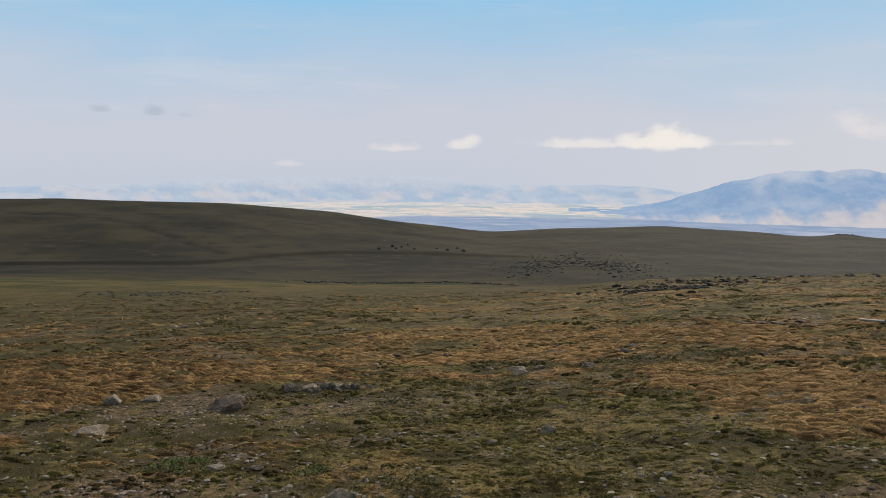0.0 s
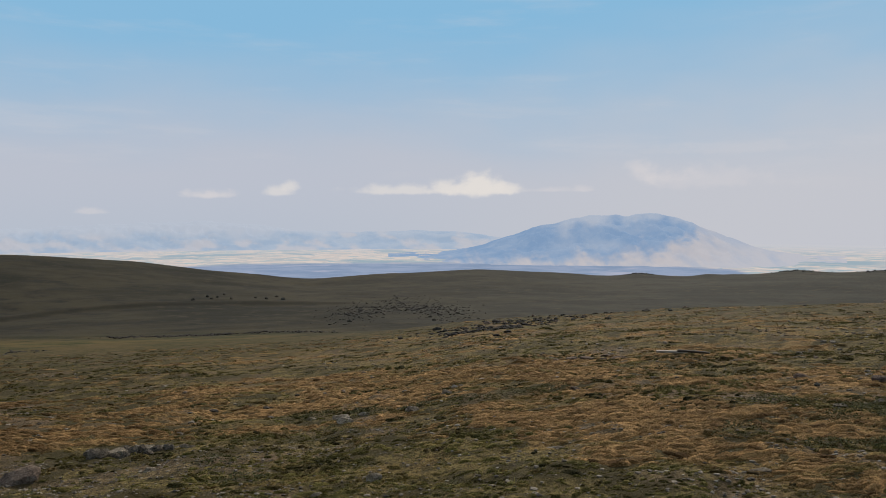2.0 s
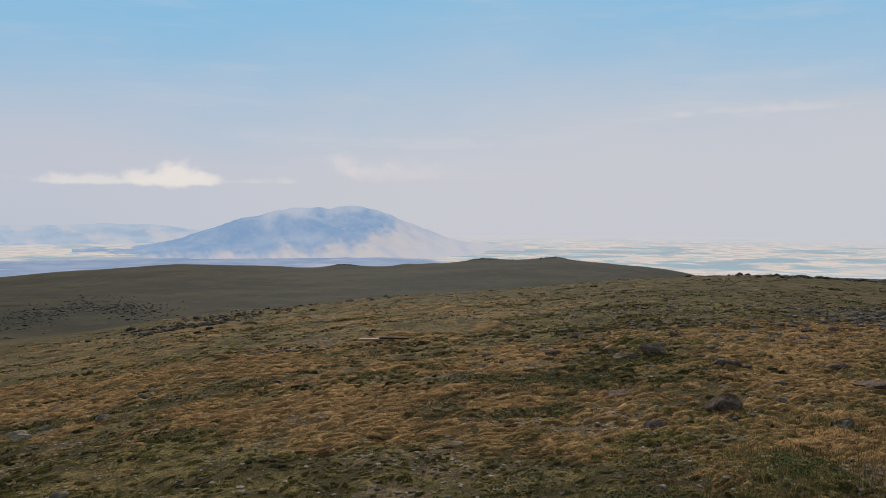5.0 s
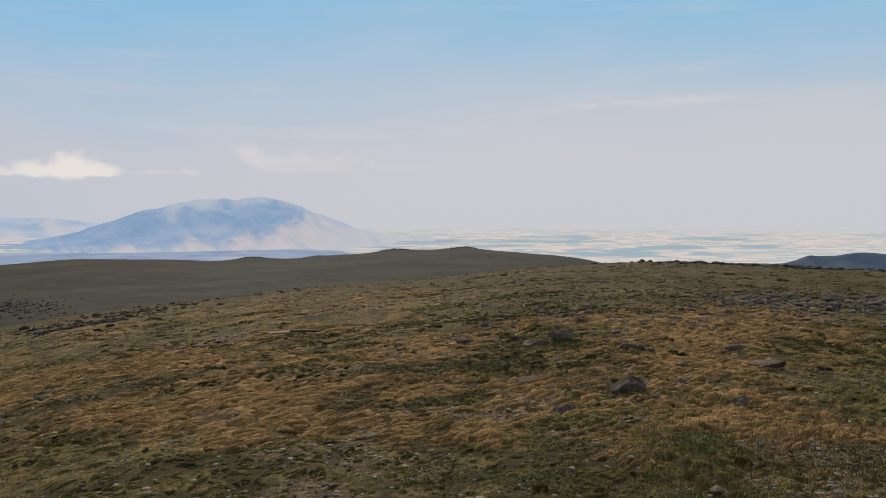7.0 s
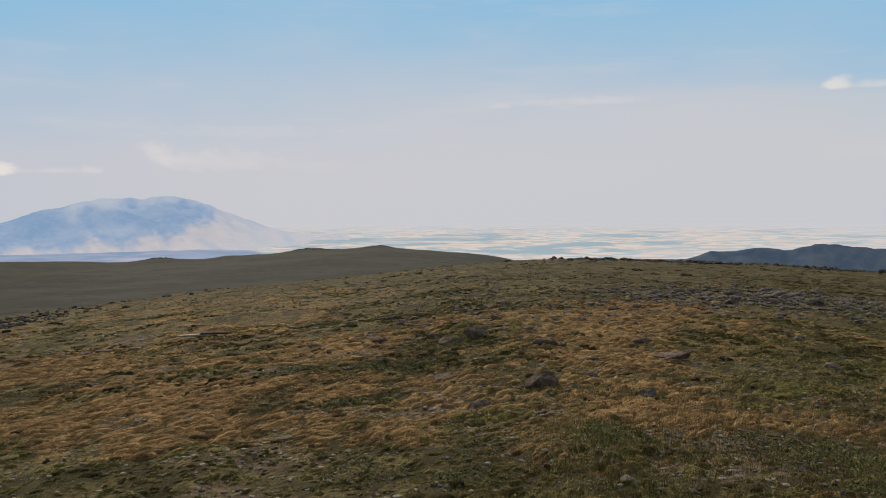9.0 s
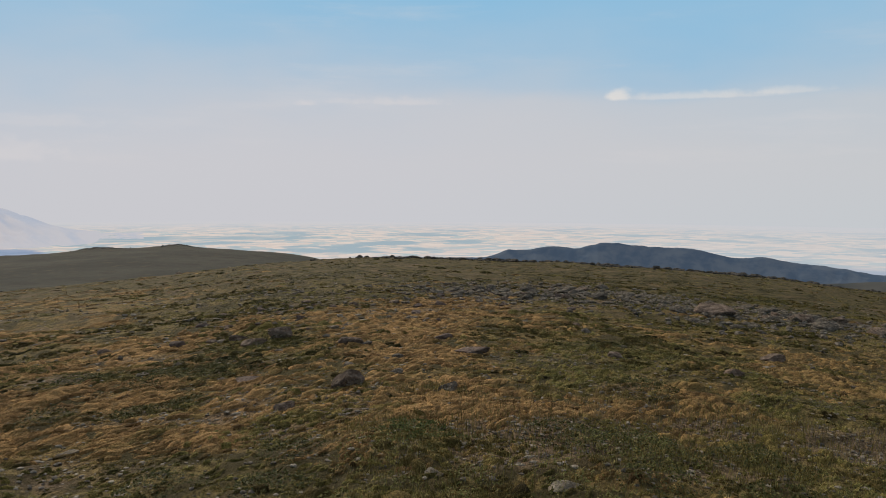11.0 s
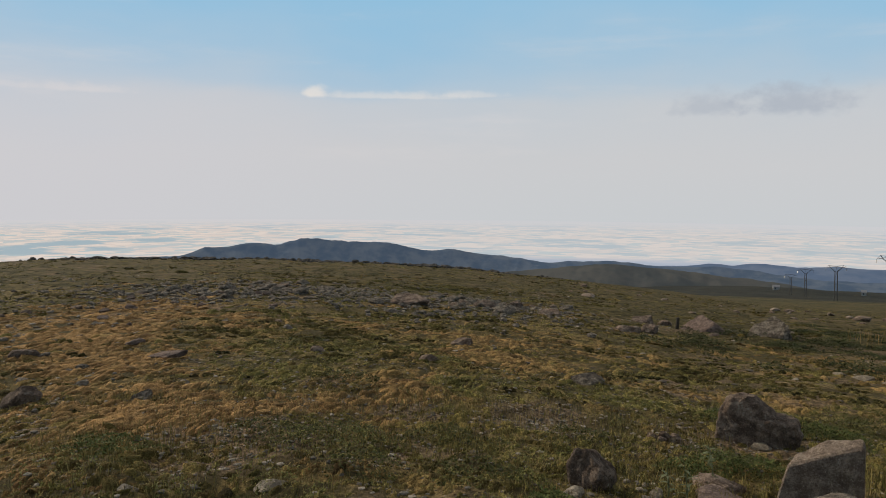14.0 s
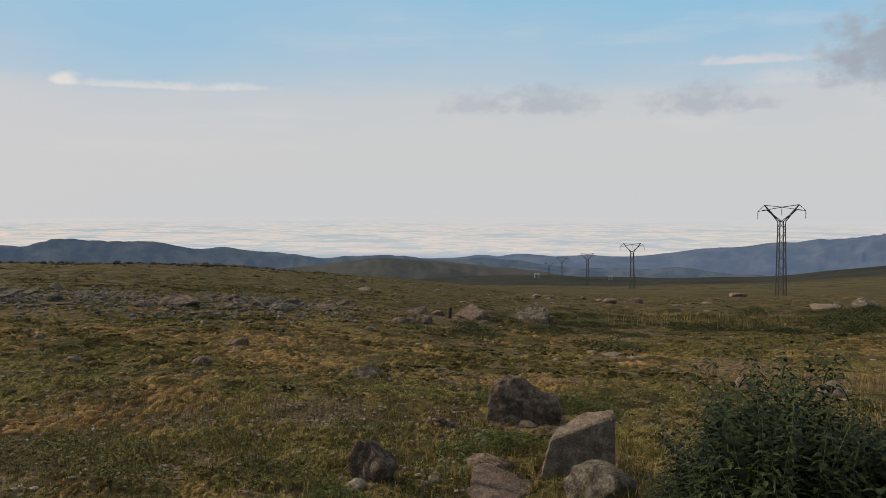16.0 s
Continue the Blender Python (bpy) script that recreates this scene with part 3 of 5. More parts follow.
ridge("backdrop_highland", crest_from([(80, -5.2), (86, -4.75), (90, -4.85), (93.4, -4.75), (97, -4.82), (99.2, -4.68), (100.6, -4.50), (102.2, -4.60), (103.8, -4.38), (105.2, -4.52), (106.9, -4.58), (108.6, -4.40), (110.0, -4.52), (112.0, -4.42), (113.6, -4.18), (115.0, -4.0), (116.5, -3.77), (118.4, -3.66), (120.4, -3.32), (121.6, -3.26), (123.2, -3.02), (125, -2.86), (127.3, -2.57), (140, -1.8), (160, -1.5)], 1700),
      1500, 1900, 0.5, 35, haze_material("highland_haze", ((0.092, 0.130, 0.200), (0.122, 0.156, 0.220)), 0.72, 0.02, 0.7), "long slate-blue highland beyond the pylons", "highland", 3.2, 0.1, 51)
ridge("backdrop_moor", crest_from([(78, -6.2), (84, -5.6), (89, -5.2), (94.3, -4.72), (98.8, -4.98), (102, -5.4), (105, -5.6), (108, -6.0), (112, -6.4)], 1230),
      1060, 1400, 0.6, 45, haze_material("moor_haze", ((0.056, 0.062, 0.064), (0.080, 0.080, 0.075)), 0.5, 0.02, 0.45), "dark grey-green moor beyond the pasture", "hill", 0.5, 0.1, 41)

# ---- stones ----
def stone_material(name, dark, light, lichen, tone=0.35):
    m, t, b = material(name, 0.95, 0.10)
    where = t.nodes.new("ShaderNodeTexCoord").outputs["Object"]
    one = t.nodes.new("ShaderNodeObjectInfo").outputs["Random"]
    shift = spot(t, "ShaderNodeVectorMath", [(where, 0), (one, 1)])
    shift.operation = "ADD"
    coarse = spot(t, "ShaderNodeTexNoise", [(shift.outputs[0], "Vector")], Scale=8.0, Detail=7, Roughness=0.7).outputs["Fac"]
    fine = spot(t, "ShaderNodeTexNoise", [(shift.outputs[0], "Vector")], Scale=55.0, Detail=5, Roughness=0.75).outputs["Fac"]
    blot = spot(t, "ShaderNodeTexVoronoi", [(shift.outputs[0], "Vector")], Scale=30.0).outputs["Distance"]
    c = blend(t, ramp(t, coarse, 0.38, 0.64), dark, light)
    c = blend(t, ramp(t, fine, 0.46, 0.70), c, tuple(0.7 * v for v in dark))
    c = blend(t, ramp(t, fine, 0.44, 0.33), c, tuple(1.35 * v for v in light))
    mask = spot(t, "ShaderNodeMath", [(ramp(t, blot, 0.5, 0.2), 0), (ramp(t, coarse, 0.50, 0.72), 1)])
    mask.operation = "MULTIPLY"
    c = blend(t, mask.outputs[0], c, lichen)
    hue = spot(t, "ShaderNodeHueSaturation", [(c, "Color")])
    gain = spot(t, "ShaderNodeMath", [(one, 0)])
    gain.operation = "MULTIPLY_ADD"
    gain.inputs[1].default_value, gain.inputs[2].default_value = tone, 1.0 - tone / 2
    t.links.new(gain.outputs[0], hue.inputs["Value"])
    t.links.new(hue.outputs[0], b.inputs["Base Color"])
    both = spot(t, "ShaderNodeMath", [(coarse, 0), (fine, 1)])
    both.operation = "ADD"
    relief(t, b, both.outputs[0], 0.9, 0.035)
    return m


BASALT = stone_material("basalt", (0.082, 0.058, 0.044), (0.250, 0.184, 0.140), (0.29, 0.26, 0.21))
GREY_STONE = stone_material("grey_stone", (0.080, 0.066, 0.052), (0.215, 0.180, 0.142), (0.31, 0.28, 0.23), 0.4)
TAN_STONE = stone_material("tan_stone", (0.150, 0.112, 0.086), (0.305, 0.242, 0.190), (0.29, 0.245, 0.20), 0.2)
PALE_STONE = stone_material("pale_stone", (0.165, 0.134, 0.100), (0.31, 0.262, 0.20), (0.43, 0.40, 0.33), 0.3)
DARK_ROCK = stone_material("dark_rock", (0.028, 0.025, 0.022), (0.085, 0.074, 0.064), (0.10, 0.09, 0.08), 0.5)
RUST_STONE = stone_material("reddish_stone", (0.095, 0.068, 0.056), (0.205, 0.150, 0.125), (0.24, 0.2, 0.15), 0.3)
SPOTTED = stone_material("lichened_basalt", (0.062, 0.050, 0.040), (0.225, 0.190, 0.150), (0.39, 0.36, 0.30), 0.2)


def ball(level):
    bm = bmesh.new()
    bmesh.ops.create_icosphere(bm, subdivisions=level, radius=1.0)
    v = np.array([x.co[:] for x in bm.verts])
    f = np.array([[x.index for x in q.verts] for q in bm.faces])
    bm.free()
    return v, f


BALLS = {k: ball(k) for k in (1, 2, 3, 4, 5)}


def noise3(p, size, seed):
    return (lattice(p[:, 0] / size + seed, p[:, 1] / size + p[:, 2] * 0.37 / size, seed) + lattice(p[:, 1] / size - seed, p[:, 2] / size + p[:, 0] * 0.41 / size, seed + 3)
            + lattice(p[:, 2] / size + 2 * seed, p[:, 0] / size - p[:, 1] * 0.33 / size, seed + 7)) / 3


def stone_points(level, seed, cuts=9, rough=0.09, sharp=60.0):
    """Points of a broken boulder one metre across: a ball cut by planes, then weathered."""
    v, f = BALLS[level]
    rng = np.random.default_rng(seed)
    n = rng.normal(size=(cuts, 3))
    n /= np.linalg.norm(n, axis=1)[:, None]
    d = rng.uniform(0.34, 0.66, cuts)
    reach = np.maximum(v @ n.T, 1e-3) / d
    away = 1.0 / (np.sum(np.concatenate([reach, np.full((len(v), 1), 1 / 0.72)], 1) ** sharp, 1) ** (1 / sharp))
    p = v * away[:, None]
    crag = noise3(p, 0.7, seed % 50 + 1) + 0.6 * np.abs(noise3(p, 0.33, seed % 31 + 2)) + 0.35 * noise3(p, 0.16, seed % 17 + 4) + 0.2 * noise3(p, 0.075, seed % 13 + 6)
    p = p * (1 + 1.9 * rough * crag)[:, None]
    p = p - (p.max(0) + p.min(0)) / 2
    return p / (p.max(0) - p.min(0)), f


def stone(name, x, y, width, high, deep, turn, seed, mat, label, level=4, tilt=0.0, sunk=0.18, cuts=11, rough=0.08, category="boulder", group=""):
    p, f = stone_points(level, seed, cuts, rough)
    p = p * np.array([width, deep, high / (1 - sunk)])
    me = raw_mesh(name, p, f, mat, level >= 5)
    ob = new(name, me)
    z = float(height(x, y)) + (0.5 - sunk) * high / (1 - sunk)
    ob.matrix_world = pose(x, y, z, 0, tilt, turn)
    return tagged(ob, label, category, group)


def facing(x, y):
    return -math.degrees(math.atan2(x, y))


def beside(rows, mat, label, group, level=4, category="boulder", name="boulder", seed=100, sunk=0.46):
    for k, (x, y, width, high) in enumerate(rows):
        away = math.hypot(x, y)
        deep = max(width * 0.75, high * 0.9)
        stone(name, x * (1 + deep * 0.4 / away), y * (1 + deep * 0.4 / away), width * 1.02, high * 0.72, deep, facing(x, y) + (k * 37) % 30 - 15, seed + k * 7, mat, label,
              level, (k * 23) % 17 - 8, sunk, 15, 0.10, category, group)


# The boulders beside the track, close to the eye.
stone("boulder", 5.60, -2.0, 0.56, 0.28, 0.50, -112, 61, SPOTTED, "rounded grey boulder mottled with lichen", 5, 4, 0.3, 5, 0.11, group="boulders beside the nettles")
stone("boulder", 5.98, -0.31, 0.37, 0.31, 0.33, -94, 64, BASALT, "knobbly brown boulder in short grass", 5, -8, 0.2, 12, 0.16, group="boulders beside the nettles")
stone("boulder", 6.58, -1.36, 0.44, 0.09, 0.36, -100, 74, BASALT, "low dark stone above a patch of bare earth", 5, 4, 0.35, 7, 0.17, group="boulders beside the nettles")
# A flattened stone shape stands in for the patch of bare earth.
stone("boulder", 6.00, -1.31, 0.56, 0.04, 0.95, -100, 75, RUST_STONE, "low reddish-brown plate standing in for a patch of bare earth", 5, 2, 0.66, 7, 0.18, group="boulders beside the nettles")


def hewn(name, hulls, mat, m, label, group, rough=0.02):
    """A broken block: rounded hulls of a few corners, run together and weathered."""
    pts, faces, base = [], [], 0
    for corners in hulls:
        bm = bmesh.new()
        for c in corners:
            bm.verts.new(c)
        bmesh.ops.convex_hull(bm, input=bm.verts[:])
        bmesh.ops.delete(bm, geom=[v for v in bm.verts if not v.link_faces], context="VERTS")
        bmesh.ops.bevel(bm, geom=bm.edges[:], offset=0.014, segments=1, affect="EDGES")
        for _ in range(4):
            bmesh.ops.triangulate(bm, faces=bm.faces[:])
            bmesh.ops.subdivide_edges(bm, edges=[e for e in bm.edges if e.calc_length() > 0.026], cuts=1)
        bmesh.ops.triangulate(bm, faces=bm.faces[:])
        bm.normal_update()
        p = np.array([v.co[:] for v in bm.verts])
        n = np.array([v.normal[:] for v in bm.verts])
        bm.verts.index_update()
        push = rough * (1.2 * noise3(p, 0.22, 3) - 1.8 * np.abs(noise3(p, 0.11, 8)) + 1.0 * noise3(p, 0.05, 5) + 0.4)
        pts.append(p + n * push[:, None])
        faces.append(np.array([[v.index for v in f.verts] for f in bm.faces]) + base)
        base += len(p)
        bm.free()
    ob = new(name, raw_mesh(name, np.concatenate(pts), np.concatenate(faces), mat, False))
    ob.matrix_world = m
    return tagged(ob, label, "boulder", group)


hewn("boulder", [[(-0.37, -0.20, -0.1), (0.32, -0.22, -0.1), (-0.27, -0.19, 0.27), (0.06, -0.21, 0.41), (0.30, -0.20, 0.49), (-0.20, -0.06, 0.34), (0.05, -0.03, 0.48), (0.31, -0.09, 0.525), (-0.22, 0.2, 0.1), (0.28, 0.2, 0.30), (-0.3, 0.22, -0.1), (0.33, 0.2, -0.1)]],
     TAN_STONE, pose(6.42, -2.10, float(height(6.42, -2.10)) + 0.03, 0, 0, -108) @ Matrix.Diagonal((0.91, 0.95, 1.02, 1)), "upright tan slab of stone with a flat pale top", "boulders beside the nettles", 0.009)
hewn("boulder", [[(-0.42, -0.20, -0.1), (0.04, -0.28, -0.1), (-0.42, -0.14, 0.26), (-0.36, -0.10, 0.47), (-0.16, -0.14, 0.55), (0.06, -0.17, 0.45), (0.24, -0.12, 0.31), (-0.30, 0.15, 0.50), (-0.04, 0.16, 0.53), (0.20, 0.14, 0.36), (-0.38, 0.25, -0.1), (0.05, 0.25, -0.1)],
                 [(-0.12, -0.20, 0.0), (0.36, -0.16, -0.1), (-0.10, -0.20, 0.34), (0.14, -0.26, 0.31), (0.42, -0.18, 0.29), (0.49, -0.12, 0.17), (-0.05, 0.2, 0.38), (0.26, 0.18, 0.33), (0.45, 0.1, 0.28), (0.38, 0.2, -0.1), (-0.1, 0.2, -0.1)]],
     BASALT, pose(8.80, -2.18, float(height(8.80, -2.18)) - 0.01, 0, 0, -104) @ Matrix.Diagonal((0.95, 0.95, 0.95, 1)), "big brown-grey basalt boulder with a dark overhanging end", "boulders beside the nettles", 0.024)
beside([(8.46, -2.17, 0.19, 0.10), (5.6, -0.17, 0.16, 0.10)], PALE_STONE, "small pale stone lying beside a boulder", "pale stones by the boulders", 4, "stone", "stone", 205)
for k, (dx, dy, w, h) in enumerate([(0, 0, 0.17, 0.10), (0.02, 0.11, 0.12, 0.08), (-0.05, -0.10, 0.13, 0.09), (-0.10, 0.03, 0.10, 0.05)]):
    stone("stone", 8.05 + dx, -1.12 + dy, w, h, w * 0.8, 40 * k, 240 + k, BASALT, "small dark stone in a little heap", 3, 8, 0.2, 8, 0.1, "stone", "little heap of dark stones")
for k, (x, y, w) in enumerate([(6.03, -0.80, 0.13), (6.14, -0.70, 0.09), (6.20, -0.83, 0.10), (6.28, -0.74, 0.07), (5.96, -0.72, 0.08), (6.33, -0.60, 0.07)]):
    stone("stone", x, y, w, w * 0.4, w * 0.8, 63 * k, 260 + k, PALE_STONE, "flat pale stone on worn ground", 3, 0, 0.3, 9, 0.08, "stone", "flat stones by the knobbly boulder")

# Farther boulders on the slope.
beside([(11.1, -6.32, 0.42, 0.34), (10.05, -6.97, 0.46, 0.34), (39.4, -26.8, 2.0, 0.5)], TAN_STONE, "tan boulder half sunk in dry grass", "tan boulders", 4, seed=300)
beside([(28.6, -5.15, 1.75, 0.75)], RUST_STONE, "broad reddish boulder beside a short post", "tan boulders", 4, seed=318)
beside([(28.8, -7.54, 1.6, 1.05), (40.0, -29.4, 1.5, 0.9), (41.2, -28.2, 1.1, 0.7)], SPOTTED, "grey lichened boulder in rough grass", "grey boulders", 4, seed=330)
beside([(24.4, -2.86, 0.58, 0.36), (61.8, -22.5, 1.4, 0.5), (64.1, -25.6, 1.4, 0.6), (88.0, -48.0, 2.2, 0.8), (29.6, -3.2, 0.9, 0.35)], BASALT, "dark boulder among grass tufts", "dark boulders", 4, seed=360)
beside([(7.26, 5.29, 0.42, 0.27), (9.76, 7.09, 0.40, 0.17), (10.35, 9.6, 0.46, 0.2), (10.75, 9.35, 0.42, 0.28), (6.14, 5.27, 0.24, 0.11), (23.45, 4.34, 1.3, 0.42), (15.0, 1.75, 0.48, 0.18),
        (11.35, 1.79, 0.32, 0.14), (11.35, 3.48, 0.25, 0.13)], BASALT, "dark weathered boulder in dry grass", "dark boulders on the dry slope", 4, seed=400)
beside([(25.65, 0.06, 0.8, 0.32), (24.8, 2.13, 0.73, 0.3), (28.0, 1.4, 0.72, 0.3), (22.1, -2.0, 0.8, 0.3), (10.83, 10.4, 0.38, 0.15), (5.44, 13.16, 0.21, 0.10)], BASALT,
       "dark stone of the rocky belt across the slope", "stones of the rocky belt", 4, seed=450)
beside([(10.17, 5.26, 0.55, 0.13), (7.39, 6.95, 0.34, 0.10)], RUST_STONE, "flat reddish stone almost level with the turf", "flat reddish stones", 4, seed=480, sunk=0.35)
beside([(7.58, 4.19, 0.23, 0.15), (11.09, -0.45, 0.57, 0.16)], SPOTTED, "grey stone spotted with pale lichen", "lichened stones", 4, seed=490)
beside([(4.73, 2.72, 0.15, 0.07), (5.03, 1.87, 0.24, 0.06), (-4.77, 11.31, 0.29, 0.19), (-4.25, 11.37, 0.30, 0.10), (1.39, 13.6, 0.30, 0.14), (2.57, 13.4, 0.26, 0.11), (-4.1, 9.0, 0.43, 0.11),
        (-1.37, 10.4, 0.17, 0.07), (-1.94, 6.65, 0.15, 0.06), (-1.61, 6.7, 0.15, 0.05), (0.51, 7.67, 0.14, 0.06), (-0.71, 5.61, 0.25, 0.10), (1.11, 7.98, 0.17, 0.10)],
       PALE_STONE, "pale weathered stone on thin turf", "pale stones on the turf", 4, "stone", "stone", 520)
beside([(-2.89, 10.44, 0.55, 0.20)], BASALT, "long dark boulder with a flat back", "", 5, seed=560)
beside([(-2.06, 12.08, 0.34, 0.13), (-1.67, 12.2, 0.30, 0.13), (-1.4, 12.3, 0.22, 0.10), (-2.34, 12.05, 0.24, 0.09), (-1.85, 11.95, 0.2, 0.09), (-1.2, 12.2, 0.2, 0.08)], PALE_STONE,
       "grey-brown stone in a rubble heap", "rubble heap on the slope", 4, "stone", "stone", 580)
beside([(-10.76, 31.5, 0.36, 0.14), (-10.2, 31.0, 0.38, 0.14), (-10.2, 32.6, 0.2, 0.12)], PALE_STONE, "whitish stone shining out of the meadow", "whitish stones in the meadow", 3, "stone", "stone", 600)


def polar(b, r):
    return r * math.sin(radians(b)), r * math.cos(radians(b))


def strewn(count, place, sizes, seed, mats, label, group, level=3, flat=0.6, joined=""):
    """Loose rocks strewn over a stretch of ground, all of a few shapes: single things, or one sheet of stuff."""
    rng = np.random.default_rng(seed)
    forms = [stone_points(level, seed + k, 10, 0.10)[0] for k in range(6)]
    shapes = [raw_mesh("rock", p, BALLS[level][1], mats[k % len(mats)], False) for k, p in enumerate(forms)]
    pts, faces = [], []
    for k in range(count):
        x, y = place(rng)
        s = float(np.exp(rng.uniform(math.log(sizes[0]), math.log(sizes[1]))))
        tall = s * flat * float(rng.uniform(0.7, 1.25))
        m = pose(x, y, float(height(x, y)) + tall * 0.12, 0, float(rng.uniform(-12, 12)), float(rng.uniform(0, 360))) @ Matrix.Diagonal((s, s * float(rng.uniform(0.6, 1)), tall, 1))
        which = int(rng.integers(6))
        if joined:
            a = np.array(m)
            pts.append(forms[which] @ a[:3, :3].T + a[:3, 3])
            faces.append(BALLS[level][1] + k * len(forms[which]))
            continue
        ob = new("rock", shapes[which])
        ob.matrix_world = m
        tagged(ob, label, "rock", group)
    if joined:
        me = raw_mesh(joined, np.concatenate(pts), np.concatenate(faces), mats[0], False)
        tagged(new(joined, me), label, "rocks", kind="stuff")


def along(points, spread):
    a = np.array(points, float)

    def pick(rng):
        u = rng.uniform(0, len(a) - 1.001)
        i = int(u)
        b, r = a[i] + (a[i + 1] - a[i]) * (u - i)
        return polar(b + rng.normal() * spread[0], r * (1 + rng.normal() * spread[1]))
    return pick


strewn(80, along([(63, 27), (68, 30), (74, 29), (79, 26), (84, 26), (89, 27)], (1.6, 0.08)), (0.18, 0.65), 700, (GREY_STONE, SPOTTED, GREY_STONE, BASALT), "dark rock in a rocky belt across the slope", "rocks of the rocky belt", 3, 0.55)
strewn(2300, along([(60, 26), (68, 29), (74, 29), (79, 26), (84, 26), (91, 27)], (2.5, 0.11)), (0.07, 0.26), 705, (GREY_STONE,), "grey stones strewn thick along a rocky belt", "", 1, 0.6, "belt_stones")
strewn(620, along([(56, 90), (64, 89), (72, 90), (80, 93), (88, 98)], (2.2, 0.028)), (0.25, 0.95), 720, (DARK_ROCK,), "dark rocks along the brow of the slope", "rocks along the brow", 2, 0.5, "brow_rocks")
strewn(50, along([(15, 72), (18.5, 84), (24, 95), (38, 92), (50, 90)], (1.5, 0.10)), (0.3, 1.1), 740, (DARK_ROCK, BASALT), "dark rock on the edge of the near slope", "rocks on the slope's edge", 3, 0.6)
strewn(170, along([(6, 335), (8, 400), (10, 440), (12, 380), (14, 350)], (1.2, 0.09)), (0.7, 2.4), 760, (DARK_ROCK,), "grey rock field in the hollow below the hill", "rock field in the hollow", 2, 0.5, "hollow_rocks")
strewn(330, along([(-10, 244), (-6, 241), (-2, 243), (2, 245), (6, 236)], (0.5, 0.010)), (0.5, 1.7), 780, (DARK_ROCK,), "dark rocks in a broken line across the hollow", "broken line of rocks", 2, 0.45, "line_of_rocks")
strewn(150, along([(-24, 118), (-20, 120), (-17, 125), (-14, 145)], (1.2, 0.05)), (0.3, 0.9), 790, (DARK_ROCK,), "grey rocks in the green hollow", "grey rocks in the meadow", 2, 0.35, "meadow_rocks")
strewn(60, along([(42, 16), (50, 19), (58, 22), (64, 24)], (4, 0.18)), (0.12, 0.36), 800, (BASALT, RUST_STONE), "brown rock among tufts on the dry slope", "rocks on the dry slope", 3, 0.5)
strewn(700, along([(36, 30), (46, 26), (54, 24), (62, 25)], (5, 0.25)), (0.06, 0.2), 805, (GREY_STONE,), "small grey stones strewn over the dry slope", "", 1, 0.5, "slope_stones")
strewn(45, along([(92, 45), (100, 60), (110, 75), (120, 60)], (4, 0.3)), (0.3, 1.0), 820, (BASALT, TAN_STONE), "brown rock in the rough pasture", "rocks in the pasture", 2, 0.5)
strewn(70, along([(36, 792), (37, 795), (38.2, 795)], (0.5, 0.012)), (0.8, 2.4), 846, (DARK_ROCK,), "dark stones on a hilltop", "", 1, 0.6, "hilltop_rocks")
strewn(60, along([(41.3, 795), (42.8, 795)], (0.4, 0.012)), (0.8, 2.4), 847, (DARK_ROCK,), "dark stones on a hilltop", "", 1, 0.6, "hilltop_rocks")
strewn(50, along([(26, 795), (27.6, 795)], (0.4, 0.012)), (0.8, 2.2), 848, (DARK_ROCK,), "dark stones on a hilltop", "", 1, 0.6, "hilltop_rocks")
strewn(12, along([(-5, 470), (-1, 480), (2, 500)], (1.0, 0.03)), (1.6, 3.0), 840, (DARK_ROCK,), "dark rock alone on the far hillside", "dark rocks on the hillside", 2, 0.8)


beside([(8.30, 20.3, 0.34, 0.10), (8.58, 19.95, 0.40, 0.10), (8.98, 19.69, 0.30, 0.08), (9.40, 19.68, 0.45, 0.10), (9.66, 21.06, 0.35, 0.10), (8.0, 20.6, 0.25, 0.08)], BASALT, "flat dark stone in a row beside the planks", "row of flat dark stones", 3, "stone", "stone", 620)
beside([(1.38, 14.1, 0.34, 0.12), (1.79, 14.26, 0.22, 0.08), (2.56, 13.49, 0.26, 0.08), (3.49, 14.9, 0.22, 0.16), (0.9, 14.7, 0.2, 0.07)], PALE_STONE, "pale stone in a green strip of herbs", "pale stones in the green strip", 3, "stone", "stone", 640)
beside([(4.4, 6.3, 0.20, 0.04), (3.2, 8.3, 0.22, 0.05)], PALE_STONE, "flat grey stone level with the ground", "flat grey stones", 3, "stone", "stone", 660, 0.4)
beside([(16.5, -6.1, 0.42, 0.10), (16.0, -6.4, 0.3, 0.08), (16.9, -5.8, 0.3, 0.08)], PALE_STONE, "pale flat stone on a worn track", "pale stones on the track", 3, "stone", "stone", 680)
strewn(420, along([(12, 70), (15, 58), (17, 66), (19, 80), (24, 90)], (1.4, 0.12)), (0.15, 0.7), 745, (DARK_ROCK,), "grey rocks strewn over the edge of the near slope", "", 1, 0.5, "edge_rocks")
strewn(1300, along([(5.5, 330), (7, 360), (9, 430), (11, 420), (12.5, 370), (14, 345)], (1.0, 0.09)), (0.35, 1.4), 765, (DARK_ROCK,), "grey rubble in the hollow below the hill", "", 1, 0.5, "hollow_rubble")

def heap(rng):
    q, w = rng.uniform(0, 1) ** 0.7, rng.uniform(0, 2 * math.pi)
    return -1.75 + 0.75 * q * math.cos(w), 12.15 + 0.35 * q * math.sin(w)


strewn(44, heap, (0.09, 0.26), 850, (PALE_STONE, GREY_STONE), "pale broken stone in a rubble heap", "rubble heap on the slope", 2, 0.7)

